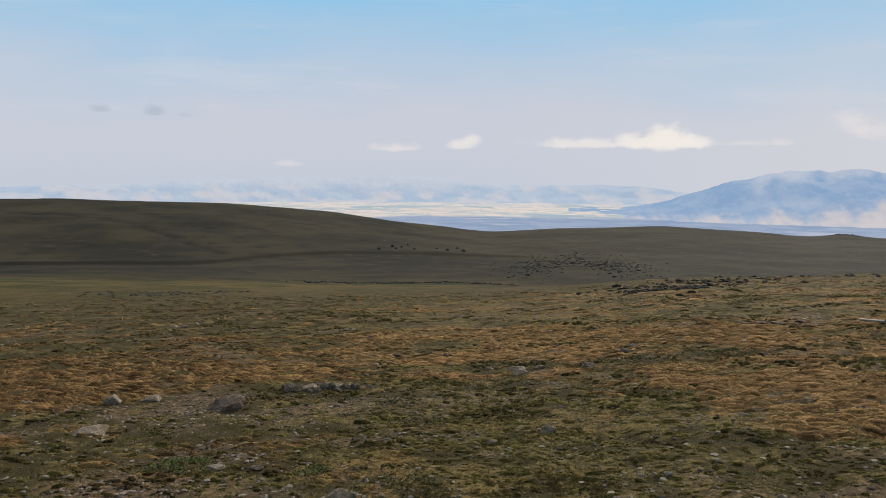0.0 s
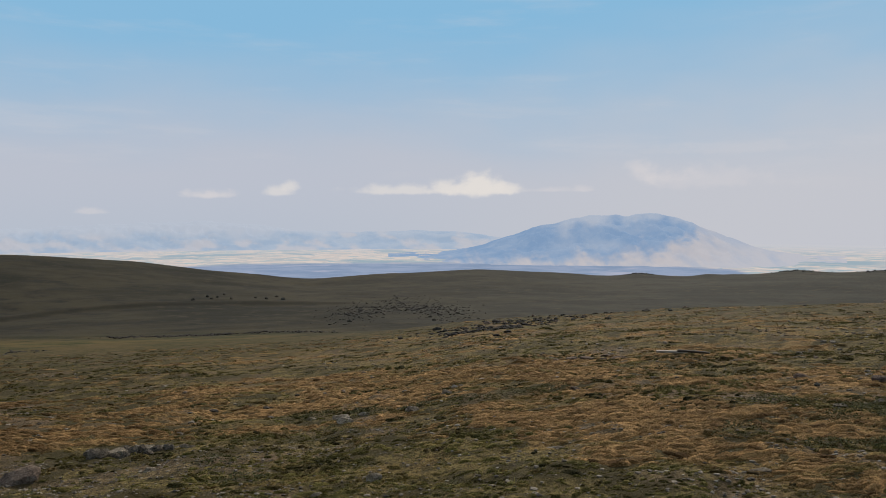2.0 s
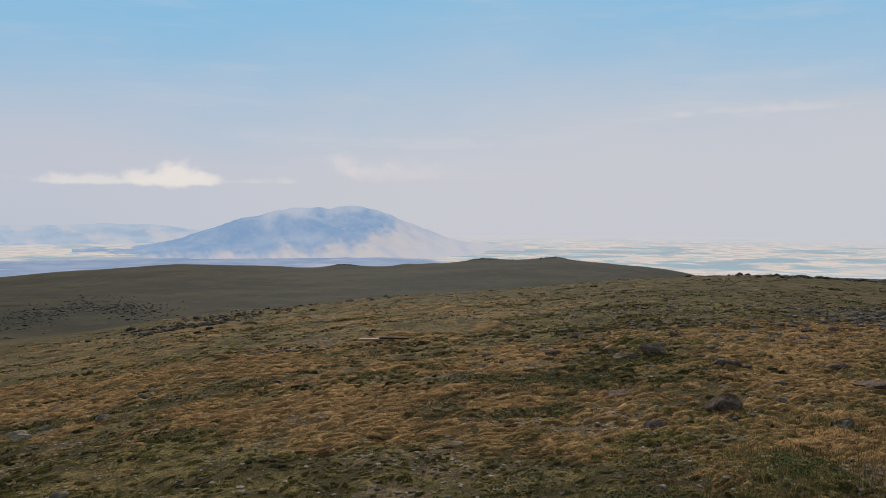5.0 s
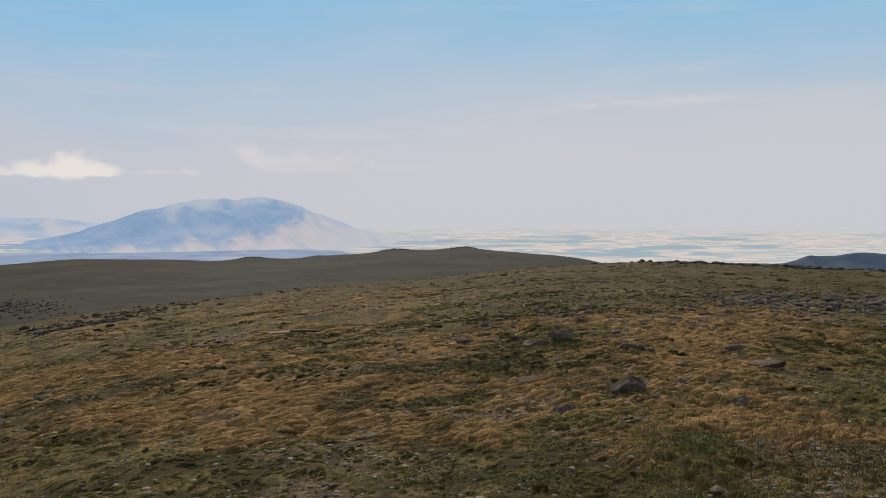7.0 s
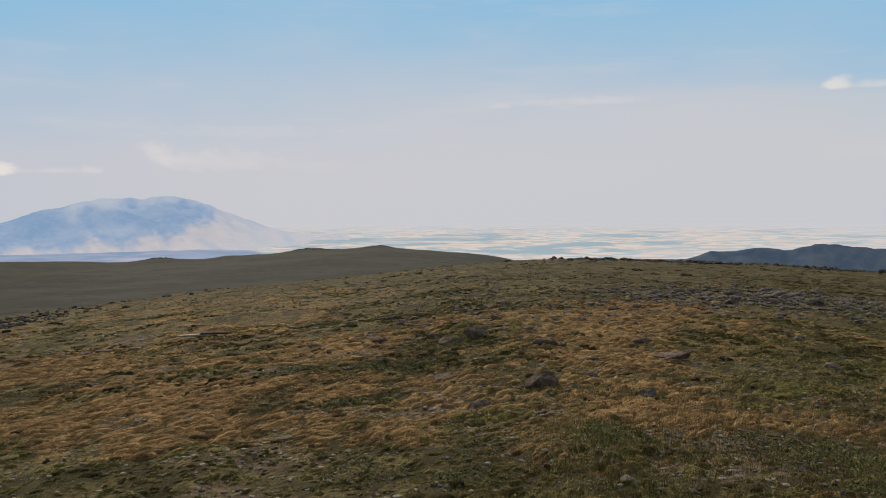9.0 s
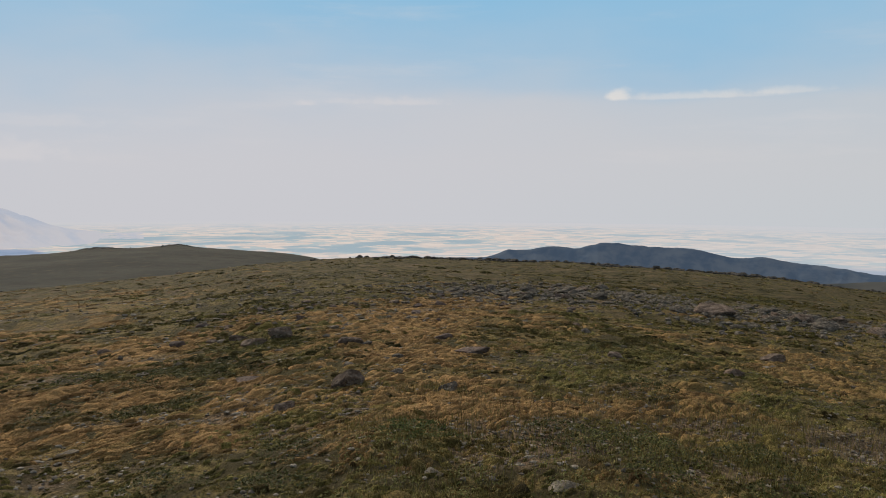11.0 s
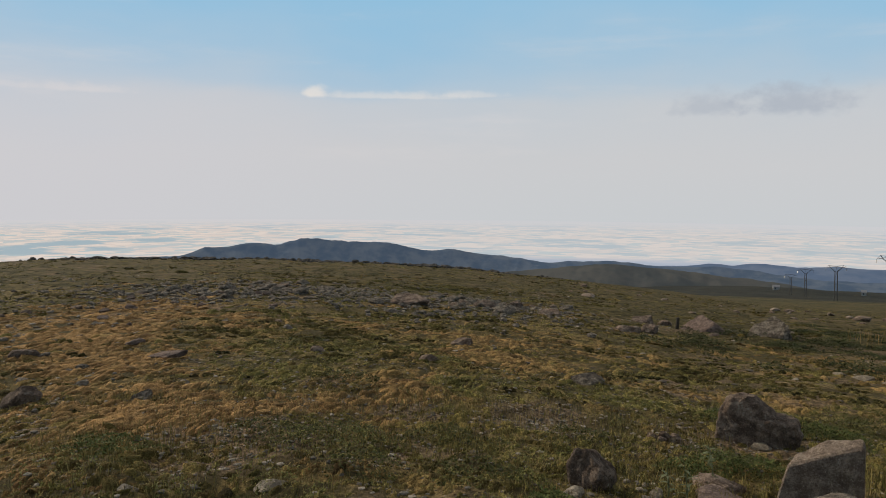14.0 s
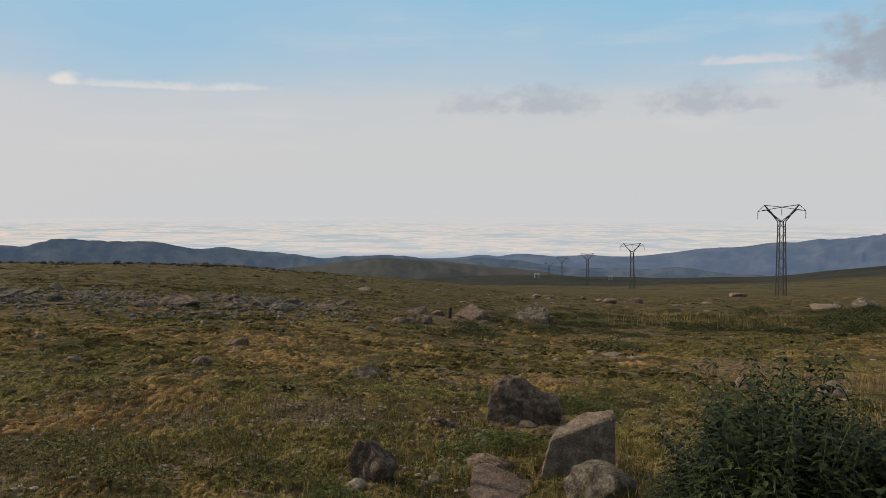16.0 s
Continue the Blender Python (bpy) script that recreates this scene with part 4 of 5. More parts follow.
# ---- timber ----
def wood_material():
    m, t, b = material("weathered_wood", 0.85, 0.2)
    where = t.nodes.new("ShaderNodeTexCoord").outputs["Object"]
    long = spot(t, "ShaderNodeMapping", [(where, 0)], Scale=(2.0, 30.0, 30.0)).outputs[0]
    v = spot(t, "ShaderNodeTexNoise", [(long, "Vector")], Scale=3.0, Detail=6).outputs["Fac"]
    t.links.new(blend(t, ramp(t, v, 0.3, 0.7), (0.13, 0.105, 0.08), (0.40, 0.36, 0.30)), b.inputs["Base Color"])
    relief(t, b, v, 0.5, 0.01)
    return m


WOOD = wood_material()


def board(name, length, wide, thick, seed):
    bm = bmesh.new()
    bmesh.ops.create_cube(bm, size=1.0)
    for v in bm.verts:
        v.co = (v.co.x * length, v.co.y * wide, v.co.z * thick)
    bmesh.ops.bevel(bm, geom=bm.edges[:], offset=thick * 0.15, segments=1, affect="EDGES")
    lengthways = [e for e in bm.edges if abs((e.verts[0].co - e.verts[1].co).x) > length * 0.6]
    bmesh.ops.subdivide_edges(bm, edges=lengthways, cuts=9, use_grid_fill=True)
    rng = random.Random(seed)
    for v in bm.verts:
        v.co.z += 0.012 * math.sin(v.co.x * 3 + seed) + rng.uniform(-0.002, 0.002)
        v.co.y += 0.02 * math.sin(v.co.x * 1.3 + seed)
    me = bpy.data.meshes.new(name)
    bm.to_mesh(me)
    bm.free()
    me.materials.append(WOOD)
    return new(name, me)


planks = []
for k, (b, r, length, turn, rise) in enumerate([(29.1, 21.9, 0.80, -24, 0.09), (30.55, 21.35, 0.8, -38, 0.08)]):
    x, y = polar(b, r)
    ob = board("plank", length, 0.14, 0.05, k)
    ob.matrix_world = pose(x, y, float(height(x, y)) + rise, 0, 2, turn)
    tagged(ob, "weathered grey plank lying in dry grass", "plank", "planks in the grass")
    planks.append(ob)
px, py = polar(98.6, 29.0)
ob = board("post", 0.44, 0.10, 0.09, 5)
DARK_WOOD, t_, b_ = material("dark_wood", 0.9, 0.1)
t_.links.new(blend(t_, grain(t_, 14.0, 4), (0.025, 0.020, 0.016), (0.06, 0.05, 0.04)), b_.inputs["Base Color"])
ob.data.materials[0] = DARK_WOOD
planks[1].data.materials[0] = DARK_WOOD
planks[1].data.update()
tagged(planks[1], "dark rotten plank lying in dry grass", "plank", "planks in the grass")
ob.matrix_world = pose(px, py, float(height(px, py)) + 0.20, 0, 84, 20)
tagged(ob, "short dark wooden post beside a tan boulder", "post")

# ---- pylons ----
STEEL, t_, b_ = material("dull_steel", 0.6, 0.4)
b_.inputs["Metallic"].default_value = 0.6
t_.links.new(blend(t_, grain(t_, 3.0, 4), (0.045, 0.045, 0.047), (0.085, 0.082, 0.08)), b_.inputs["Base Color"])
GLASS, t_, b_ = material("brown_insulator", 0.25, 0.5)
t_.links.new(blend(t_, grain(t_, 6.0, 3), (0.030, 0.018, 0.012), (0.06, 0.035, 0.025)), b_.inputs["Base Color"])


def part(name, bm, mat, parent, label=""):
    me = bpy.data.meshes.new(name)
    bm.to_mesh(me)
    bm.free()
    me.materials.append(mat)
    ob = new(name, me)
    ob.parent = parent
    return tagged(ob, label)


def bar(bm, p, q, wide):
    p, q = Vector(p), Vector(q)
    m = Matrix.Translation((p + q) / 2) @ (q - p).to_track_quat("Z", "Y").to_matrix().to_4x4() @ Matrix.Diagonal((wide, wide, (q - p).length, 1))
    bmesh.ops.create_cube(bm, size=1.0, matrix=m)


def pylon():
    """A lattice mast with a forked head and three hanging insulators."""
    top = new("pylon")
    waist, foot, neck = 12.9, 0.68, 0.46
    sides = [(-1, -1), (1, -1), (1, 1), (-1, 1)]
    for sx, sy in sides:
        bm = bmesh.new()
        bar(bm, (sx * foot, sy * foot, -0.6), (sx * neck, sy * neck, waist), 0.13)
        part("leg", bm, STEEL, top)
    steps = np.linspace(0.4, waist - 0.2, 10)
    for (ax, ay), (bx, by) in zip(sides, sides[1:] + sides[:1]):
        bm = bmesh.new()
        for i in range(len(steps) - 1):
            lo, hi = steps[i], steps[i + 1]
            wl, wh = foot + (neck - foot) * lo / waist, foot + (neck - foot) * hi / waist
            if i % 2:
                bar(bm, (ax * wl, ay * wl, lo), (bx * wh, by * wh, hi), 0.07)
            else:
                bar(bm, (bx * wl, by * wl, lo), (ax * wh, ay * wh, hi), 0.07)
        part("lattice", bm, STEEL, top)
    for side in (-1, 1):
        bm = bmesh.new()
        for depth in (-neck, neck):
            bar(bm, (side * neck, depth, waist), (side * 2.9, depth * 0.3, 15.75), 0.12)
            bar(bm, (-side * neck * 0.2, depth, waist - 0.1), (side * 2.45, depth * 0.3, 14.9), 0.10)
        bar(bm, (side * 2.9, 0, 15.75), (side * 4.0, 0, 14.7), 0.08)
        bar(bm, (side * 2.45, 0, 14.9), (side * 4.0, 0, 14.7), 0.08)
        part("arm", bm, STEEL, top)
    bm = bmesh.new()
    for depth in (-0.15, 0.15):
        bar(bm, (-2.9, depth, 15.75), (0.2, depth, 15.35), 0.10)
        bar(bm, (2.9, depth, 15.75), (-0.2, depth, 15.35), 0.10)
        bar(bm, (-3.3, depth, 14.85), (0.0, depth, 15.35), 0.08)
        bar(bm, (3.3, depth, 14.85), (0.0, depth, 15.35), 0.08)
    part("crossbar", bm, STEEL, top)
    for x, z in ((-4.0, 14.7), (0.0, 15.3), (4.0, 14.7)):
        bm = bmesh.new()
        bar(bm, (x, 0, z), (x, 0, z - 1.35), 0.05)
        for k in range(7):
            bmesh.ops.create_cone(bm, cap_ends=True, segments=10, radius1=0.10, radius2=0.05, depth=0.11, matrix=Matrix.Translation((x, 0, z - 0.25 - 0.15 * k)))
        part("insulator", bm, GLASS, top)
    return tagged(top, "dark steel lattice pylon with a forked head", "pylon", "pylons across the pasture")


first = pylon()
for k, (b, r) in enumerate([(121.3, 146), (111.6, 273), (108.5, 375), (106.7, 470), (105.8, 600)]):
    x, y = polar(b, r)
    m = pose(x, y, float(height(x, y)) - 0.2, 0, -1.2, -100)
    if k:
        copy_thing(first, m)
    else:
        first.matrix_world = m

# ---- houses far down the slope ----
PLASTER, t_, b_ = material("white_plaster", 0.9, 0.2)
t_.links.new(blend(t_, grain(t_, 0.8, 4), (0.22, 0.22, 0.22), (0.32, 0.31, 0.30)), b_.inputs["Base Color"])
TIN, t_, b_ = material("grey_roof", 0.6, 0.4)
t_.links.new(blend(t_, grain(t_, 1.2, 4), (0.10, 0.105, 0.115), (0.16, 0.165, 0.175)), b_.inputs["Base Color"])
PANE, t_, b_ = material("dark_pane", 0.1, 0.5)
t_.links.new(blend(t_, grain(t_, 2.0, 2), (0.02, 0.025, 0.03), (0.035, 0.04, 0.05)), b_.inputs["Base Color"])


def house(x, y, length, turn):
    top = new("house")
    bm = bmesh.new()
    bmesh.ops.create_cube(bm, size=1.0, matrix=Matrix.Translation((0, 0, 1.2)) @ Matrix.Diagonal((length, 6, 3.6, 1)))
    bmesh.ops.bevel(bm, geom=bm.edges[:], offset=0.05, segments=1, affect="EDGES")
    part("wall", bm, PLASTER, top)
    bm = bmesh.new()
    a, w = length / 2 + 0.3, 3.4
    v = [bm.verts.new(c) for c in ((-a, -w, 2.95), (a, -w, 2.95), (a, w, 2.95), (-a, w, 2.95), (-a, 0, 4.6), (a, 0, 4.6))]
    for f in ((0, 1, 5, 4), (2, 3, 4, 5), (0, 4, 3), (1, 2, 5), (3, 2, 1, 0)):
        bm.faces.new([v[i] for i in f])
    part("roof", bm, TIN, top)
    for i in range(int(length // 3)):
        bm = bmesh.new()
        bmesh.ops.create_cube(bm, size=1.0, matrix=Matrix.Translation((-length / 2 + 1.7 + 3 * i, -3.0, 1.7)) @ Matrix.Diagonal((1.1, 0.08, 1.2, 1)))
        part("window", bm, PANE, top)
    top.matrix_world = pose(x, y, float(height(x, y)), 0, 0, turn)
    return tagged(top, "small white house with a grey roof on the slope", "house", "houses far off")


house(*polar(104.9, 760), 5, -100)
house(*polar(110.1, 770), 4, -110)

# ---- nettles ----
def leaf_material(name, high_colour, low_colour, rough=0.8):
    m, t, b = material(name, rough, 0.12)
    tint = spot(t, "ShaderNodeAttribute")
    tint.attribute_name = "tint"
    one = t.nodes.new("ShaderNodeObjectInfo").outputs["Random"]
    add = spot(t, "ShaderNodeMath", [(tint.outputs["Fac"], 0), (one, 1)])
    add.operation = "MULTIPLY_ADD"
    add.inputs[1].default_value = 0.7
    scaled = spot(t, "ShaderNodeMath", [(one, 0)])
    scaled.operation = "MULTIPLY"
    scaled.inputs[1].default_value = 0.3
    t.links.new(scaled.outputs[0], add.inputs[2])
    c = blend(t, add.outputs[0], low_colour, high_colour)
    c = blend(t, ramp(t, grain(t, 60.0, 3), 0.45, 0.8), c, tuple(v * 0.6 for v in low_colour))
    t.links.new(c, b.inputs["Base Color"])
    return m


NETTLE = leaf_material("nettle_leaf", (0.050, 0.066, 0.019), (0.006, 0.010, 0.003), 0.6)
STALK = leaf_material("nettle_stalk", (0.16, 0.17, 0.09), (0.08, 0.09, 0.045))


def leaf_points(length, wide, droop, fold=0.25, pieces=6, teeth=0.12):
    """A pointed, toothed leaf along +x, folded along its rib and drooping."""
    s = np.linspace(0, 1, pieces + 1)
    half = wide * np.sin(np.pi * np.clip(s, 0, 1) ** 0.75) ** 0.85
    half[0], half[-1] = wide * 0.08, 0.0
    half = half * (1 + teeth * np.where(np.arange(pieces + 1) % 2, 1, -1))
    x, z = length * (s - 0.25 * droop * s ** 2), -length * droop * s ** 2
    rib = np.stack([x, 0 * s, z], -1)
    left = np.stack([x - 0.05 * length, half, z + fold * half], -1)
    right = np.stack([x - 0.05 * length, -half, z + fold * half], -1)
    pts = np.concatenate([rib, left, right])
    n = pieces + 1
    f = []
    for i in range(pieces):
        f += [(i, i + 1, n + i + 1), (i, n + i + 1, n + i), (i, 2 * n + i + 1, i + 1), (i, 2 * n + i, 2 * n + i + 1)]
    return pts, np.array(f)


def turn_points(p, yaw, pitch):
    c, s = math.cos(pitch), math.sin(pitch)
    q = np.stack([p[:, 0] * c - p[:, 2] * s, p[:, 1], p[:, 0] * s + p[:, 2] * c], -1)
    c, s = math.cos(yaw), math.sin(yaw)
    return np.stack([q[:, 0] * c - q[:, 1] * s, q[:, 0] * s + q[:, 1] * c, q[:, 2]], -1)


def shoot_meshes(seed):
    """One upright shoot a metre tall: the stalk, and its crossed pairs of leaves."""
    rng = np.random.default_rng(seed)
    bend, way = rng.uniform(0.05, 0.2), rng.uniform(0, 2 * math.pi)
    axis = lambda s: np.array([bend * s * s * math.cos(way), bend * s * s * math.sin(way), s])
    pts, faces, tint = [], [], []
    base = 0
    for k in range(24):
        s = 0.10 + 0.90 * (k / 23) ** 0.9
        size = (0.092 - 0.056 * max(0, (k - 10) / 14)) * rng.uniform(0.85, 1.2)
        for side in (0, 1):
            p, f = leaf_points(size, size * rng.uniform(0.21, 0.28), rng.uniform(0.5, 1.0), rng.uniform(0.2, 0.7), 4, 0.16)
            p = p + np.array([0.018, 0, 0])
            p = turn_points(p, way + k * 1.75 + side * math.pi + rng.normal() * 0.3, rng.uniform(0.15, 0.6) + 0.35 * k / 23) + axis(s)
            pts.append(p)
            faces.append(f + base)
            # Leaves darker towards the foot of the shoot, paler towards its top.
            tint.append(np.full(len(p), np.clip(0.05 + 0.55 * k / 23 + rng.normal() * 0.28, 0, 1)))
            base += len(p)
    for k in range(7):
        s = rng.uniform(0.55, 0.97)
        yaw = rng.uniform(0, 2 * math.pi)
        p, f = leaf_points(rng.uniform(0.05, 0.09), 0.006, rng.uniform(0.5, 1.0), 0.0, 4, 0.4)
        pts.append(turn_points(p, yaw, 0.3) + axis(s))
        faces.append(f + base)
        tint.append(np.full(len(p), rng.uniform(0.8, 1.0)))
        base += len(p)
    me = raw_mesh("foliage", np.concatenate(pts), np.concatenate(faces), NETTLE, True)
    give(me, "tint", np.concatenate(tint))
    rings, sides = 9, 5
    s = np.linspace(0, 1, rings)
    a = np.arange(sides) * 2 * math.pi / sides
    p = np.array([axis(u) + (0.006 * (1.1 - u)) * np.array([math.cos(w), math.sin(w), 0]) for u in s for w in a])
    p[:sides, 2] -= 0.05
    f = np.array([(i * sides + j, i * sides + (j + 1) % sides, (i + 1) * sides + (j + 1) % sides, (i + 1) * sides + j) for i in range(rings - 1) for j in range(sides)])
    st = raw_mesh("stem", p, f, STALK, True)
    give(st, "tint", np.repeat(s, sides))
    return st, me


SHOOTS = [shoot_meshes(900 + k) for k in range(8)]


def nettles(centre, reach, turn, count, tall, seed, label):
    """A thicket of shoots on an oval of ground."""
    rng = np.random.default_rng(seed)
    top = new("nettle_clump")
    cx, cy = centre
    top.location = (cx, cy, float(height(cx, cy)))
    for k in range(count):
        q, w = math.sqrt(rng.uniform(0, 1)), rng.uniform(0, 2 * math.pi)
        u, v = reach[0] * q * math.cos(w), reach[1] * q * math.sin(w)
        x, y = cx + u * math.cos(turn) - v * math.sin(turn), cy + u * math.sin(turn) + v * math.cos(turn)
        h = tall * (1 - 0.30 * q * q) * rng.uniform(0.78, 1.02) * float(np.interp(math.degrees(math.atan2(x, y)), [112, 115, 118, 120.5, 122.5, 123.6, 130], [0.45, 0.62, 0.90, 1.04, 1.10, 0.84, 0.80]))
        stem_mesh, leaf_mesh = SHOOTS[int(rng.integers(len(SHOOTS)))]
        st = new("stem", stem_mesh)
        st.parent = top
        m = pose(x - cx, y - cy, float(height(x, y)) - top.location.z, float(rng.normal() * 7), float(rng.normal() * 7), float(rng.uniform(0, 360)))
        st.matrix_local = m @ Matrix.Diagonal((h ** 0.5, h ** 0.5, h, 1))
        fo = new("foliage", leaf_mesh)
        fo.parent = st
    return tagged(top, label, "nettles")


nettles(polar(123.9, 4.15), (1.0, 0.78), radians(-125.5), 520, 1.30, 7, "dense dark green clump of tall nettles")

# ---- grass, herbs and pebbles ----
def blade_material():
    m, t, b = material("grass_blade", 0.8, 0.15)
    straw = spot(t, "ShaderNodeAttribute")
    straw.attribute_name = "dry"
    tint = spot(t, "ShaderNodeAttribute")
    tint.attribute_name = "tint"
    green = blend(t, tint.outputs["Fac"], (0.040, 0.037, 0.011), (0.340, 0.295, 0.088))
    gold = blend(t, tint.outputs["Fac"], (0.115, 0.066, 0.025), (0.515, 0.318, 0.134))
    t.links.new(blend(t, straw.outputs["Fac"], green, gold), b.inputs["Base Color"])
    return m


BLADE = blade_material()


def blades(name, x, y, tall, wide, lean, straw, tint, label, bent=True, category="grass", way=None, z=None):
    """Blades of grass, each from its root at a place in the plan, as one sheet of stuff."""
    rng = np.random.default_rng(len(x))
    z = height(x, y) - 0.006 if z is None else z - 0.004
    turn = rng.uniform(0, 2 * np.pi, len(x))
    way = rng.uniform(0, 2 * np.pi, len(x)) if way is None else way
    root = np.stack([x, y, z], -1)
    across = np.stack([np.cos(turn), np.sin(turn), 0 * turn], -1) * (wide / 2)[:, None]
    out = np.stack([np.cos(way), np.sin(way), 0 * way], -1) * (tall * lean)[:, None]
    up = np.stack([0 * x, 0 * x, tall], -1)
    tip = root + out + up * (1 - 0.35 * lean[:, None])
    n = len(x)
    if bent:
        mid = root + 0.35 * out + 0.6 * up
        p = np.stack([root - across, root + across, mid - 0.8 * across, mid + 0.8 * across, tip], 1).reshape(-1, 3)
        k = np.arange(n)[:, None] * 5
        f = np.concatenate([k + np.array([0, 1, 3]), k + np.array([0, 3, 2]), k + np.array([2, 3, 4])], 0)
        each = 5
    else:
        p = np.stack([root - across, root + across, tip], 1).reshape(-1, 3)
        f = np.arange(n)[:, None] * 3 + np.array([0, 1, 2])
        each = 3
    me = raw_mesh(name, p, f, BLADE, True)
    give(me, "dry", np.repeat(straw, each))
    give(me, "tint", np.repeat(tint, each))
    return tagged(new(name, me), label, category, kind="stuff")


def scatter(count, near, far, low, high, seed):
    """Even places over a sector of the ground."""
    rng = np.random.default_rng(seed)
    r = np.sqrt(rng.uniform(near ** 2, far ** 2, count))
    b = np.radians(rng.uniform(low, high, count))
    return r * np.sin(b), r * np.cos(b), rng


def turf(name, count, near, far, tall, wide, seed, label):
    """Single short blades over the whole sector, thin where the ground is worn."""
    x, y, rng = scatter(count, near, far, -33, 132, seed)
    keep = rng.uniform(0, 1, count) > bare(x, y) * 0.9
    keep &= rng.uniform(0, 1, count) < 0.35 + 0.65 * (0.5 + 0.5 * fractal(x, y, 0.4, 71, 2))
    x, y = x[keep], y[keep]
    n = len(x)
    lush = np.clip((np.degrees(np.arctan2(x, y)) - 70) / 35, 0, 1)
    d = np.clip(dry(x, y) * 1.1 + 0.10 - 0.2 * lush + rng.normal(size=n) * 0.22, 0, 1)
    return blades(name, x, y, tall * (0.8 + 0.5 * lush) * rng.uniform(0.5, 1.4, n), wide * rng.uniform(0.6, 1.4, n), rng.uniform(0.3, 1.1, n), d, np.clip(0.7 * rng.uniform(0, 1, n) + 0.7 * clumped(x, y) - 0.2 - 0.2 * lush, 0, 1), label, False)


def tussocks(name, count, near, far, each, reach, seed, label, wide, even=0.0, shift=0.0):
    """Round bunches of grass, the blades fanning outwards."""
    x, y, rng = scatter(count, near, far, -33, 132, seed)
    d = dry(x, y)
    keep = rng.uniform(0, 1, count) < np.clip(0.10 + even + 1.1 * (d - 0.15), 0.06, 1) * (1 - 0.8 * bare(x, y)) * (0.25 + 1.1 * clumped(x, y))
    x, y, d = x[keep], y[keep], d[keep]
    n = len(x)
    a = np.repeat(reach * np.exp(rng.normal(size=n) * 0.35), each)
    m = n * each
    q, w = np.sqrt(rng.uniform(0, 1, m)), rng.uniform(0, 2 * np.pi, m)
    X, Y = np.repeat(x, each) + 0.6 * a * q * np.cos(w), np.repeat(y, each) + 0.6 * a * q * np.sin(w)
    D = np.clip(np.repeat(d * 1.2 + 0.12 - 0.4 * upland(x, y) + shift + rng.normal(size=n) * 0.25, each) + rng.normal(size=m) * 0.08, 0, 1)
    I = np.clip(np.repeat(0.45 * rng.uniform(0.0, 1.0, n) + 0.75 * clumped(x, y) - 0.1 - 0.35 * upland(x, y), each) + rng.normal(size=m) * 0.15, 0, 1)
    return blades(name, X, Y, a * rng.uniform(0.7, 1.3, m) * (1.15 - 0.4 * q) * 0.58, wide * rng.uniform(0.6, 1.4, m), 0.25 + 1.0 * q, D, I, label, False, "grass", w)


def cushion_material():
    m, t, b = material("matted_grass", 1.0, 0.05)
    straw = spot(t, "ShaderNodeAttribute")
    straw.attribute_name = "dry"
    tint = spot(t, "ShaderNodeAttribute")
    tint.attribute_name = "tint"
    fuzz = grain(t, 70.0, 5, None, 0.75)
    green = blend(t, tint.outputs["Fac"], (0.030, 0.028, 0.010), (0.235, 0.200, 0.062))
    gold = blend(t, tint.outputs["Fac"], (0.115, 0.066, 0.027), (0.515, 0.318, 0.138))
    c = blend(t, straw.outputs["Fac"], green, gold)
    dull = blend(t, 1.0, c, (0.36, 0.34, 0.30), "MULTIPLY")
    t.links.new(blend(t, ramp(t, fuzz, 0.38, 0.62), dull, c), b.inputs["Base Color"])
    relief(t, b, fuzz, 1.0, 0.03)
    return m


CUSHION = cushion_material()


def westward(x, y):
    """How far the tint of the herbage darkens towards the west, 0 to 1."""
    return np.clip((-4 - np.degrees(np.arctan2(x, y))) / 14, 0, 1)


def lush(x, y):
    """Where low green herbs mat together, 0 to 1."""
    b = np.degrees(np.arctan2(x, y))
    near = sum(np.exp(-((x - u) ** 2 + (y - v) ** 2) / (a * a)) for u, v, a in GREENS)
    return np.clip(0.8 * near + 1.6 * (fractal(x, y, 3.0, 90, 4) + 0.5 * fractal(x, y, 0.6, 95, 2) - 0.15 + 0.35 * np.clip((b - 50) / 40, 0, 1) - 0.8 * dry(x, y)), 0, 1)


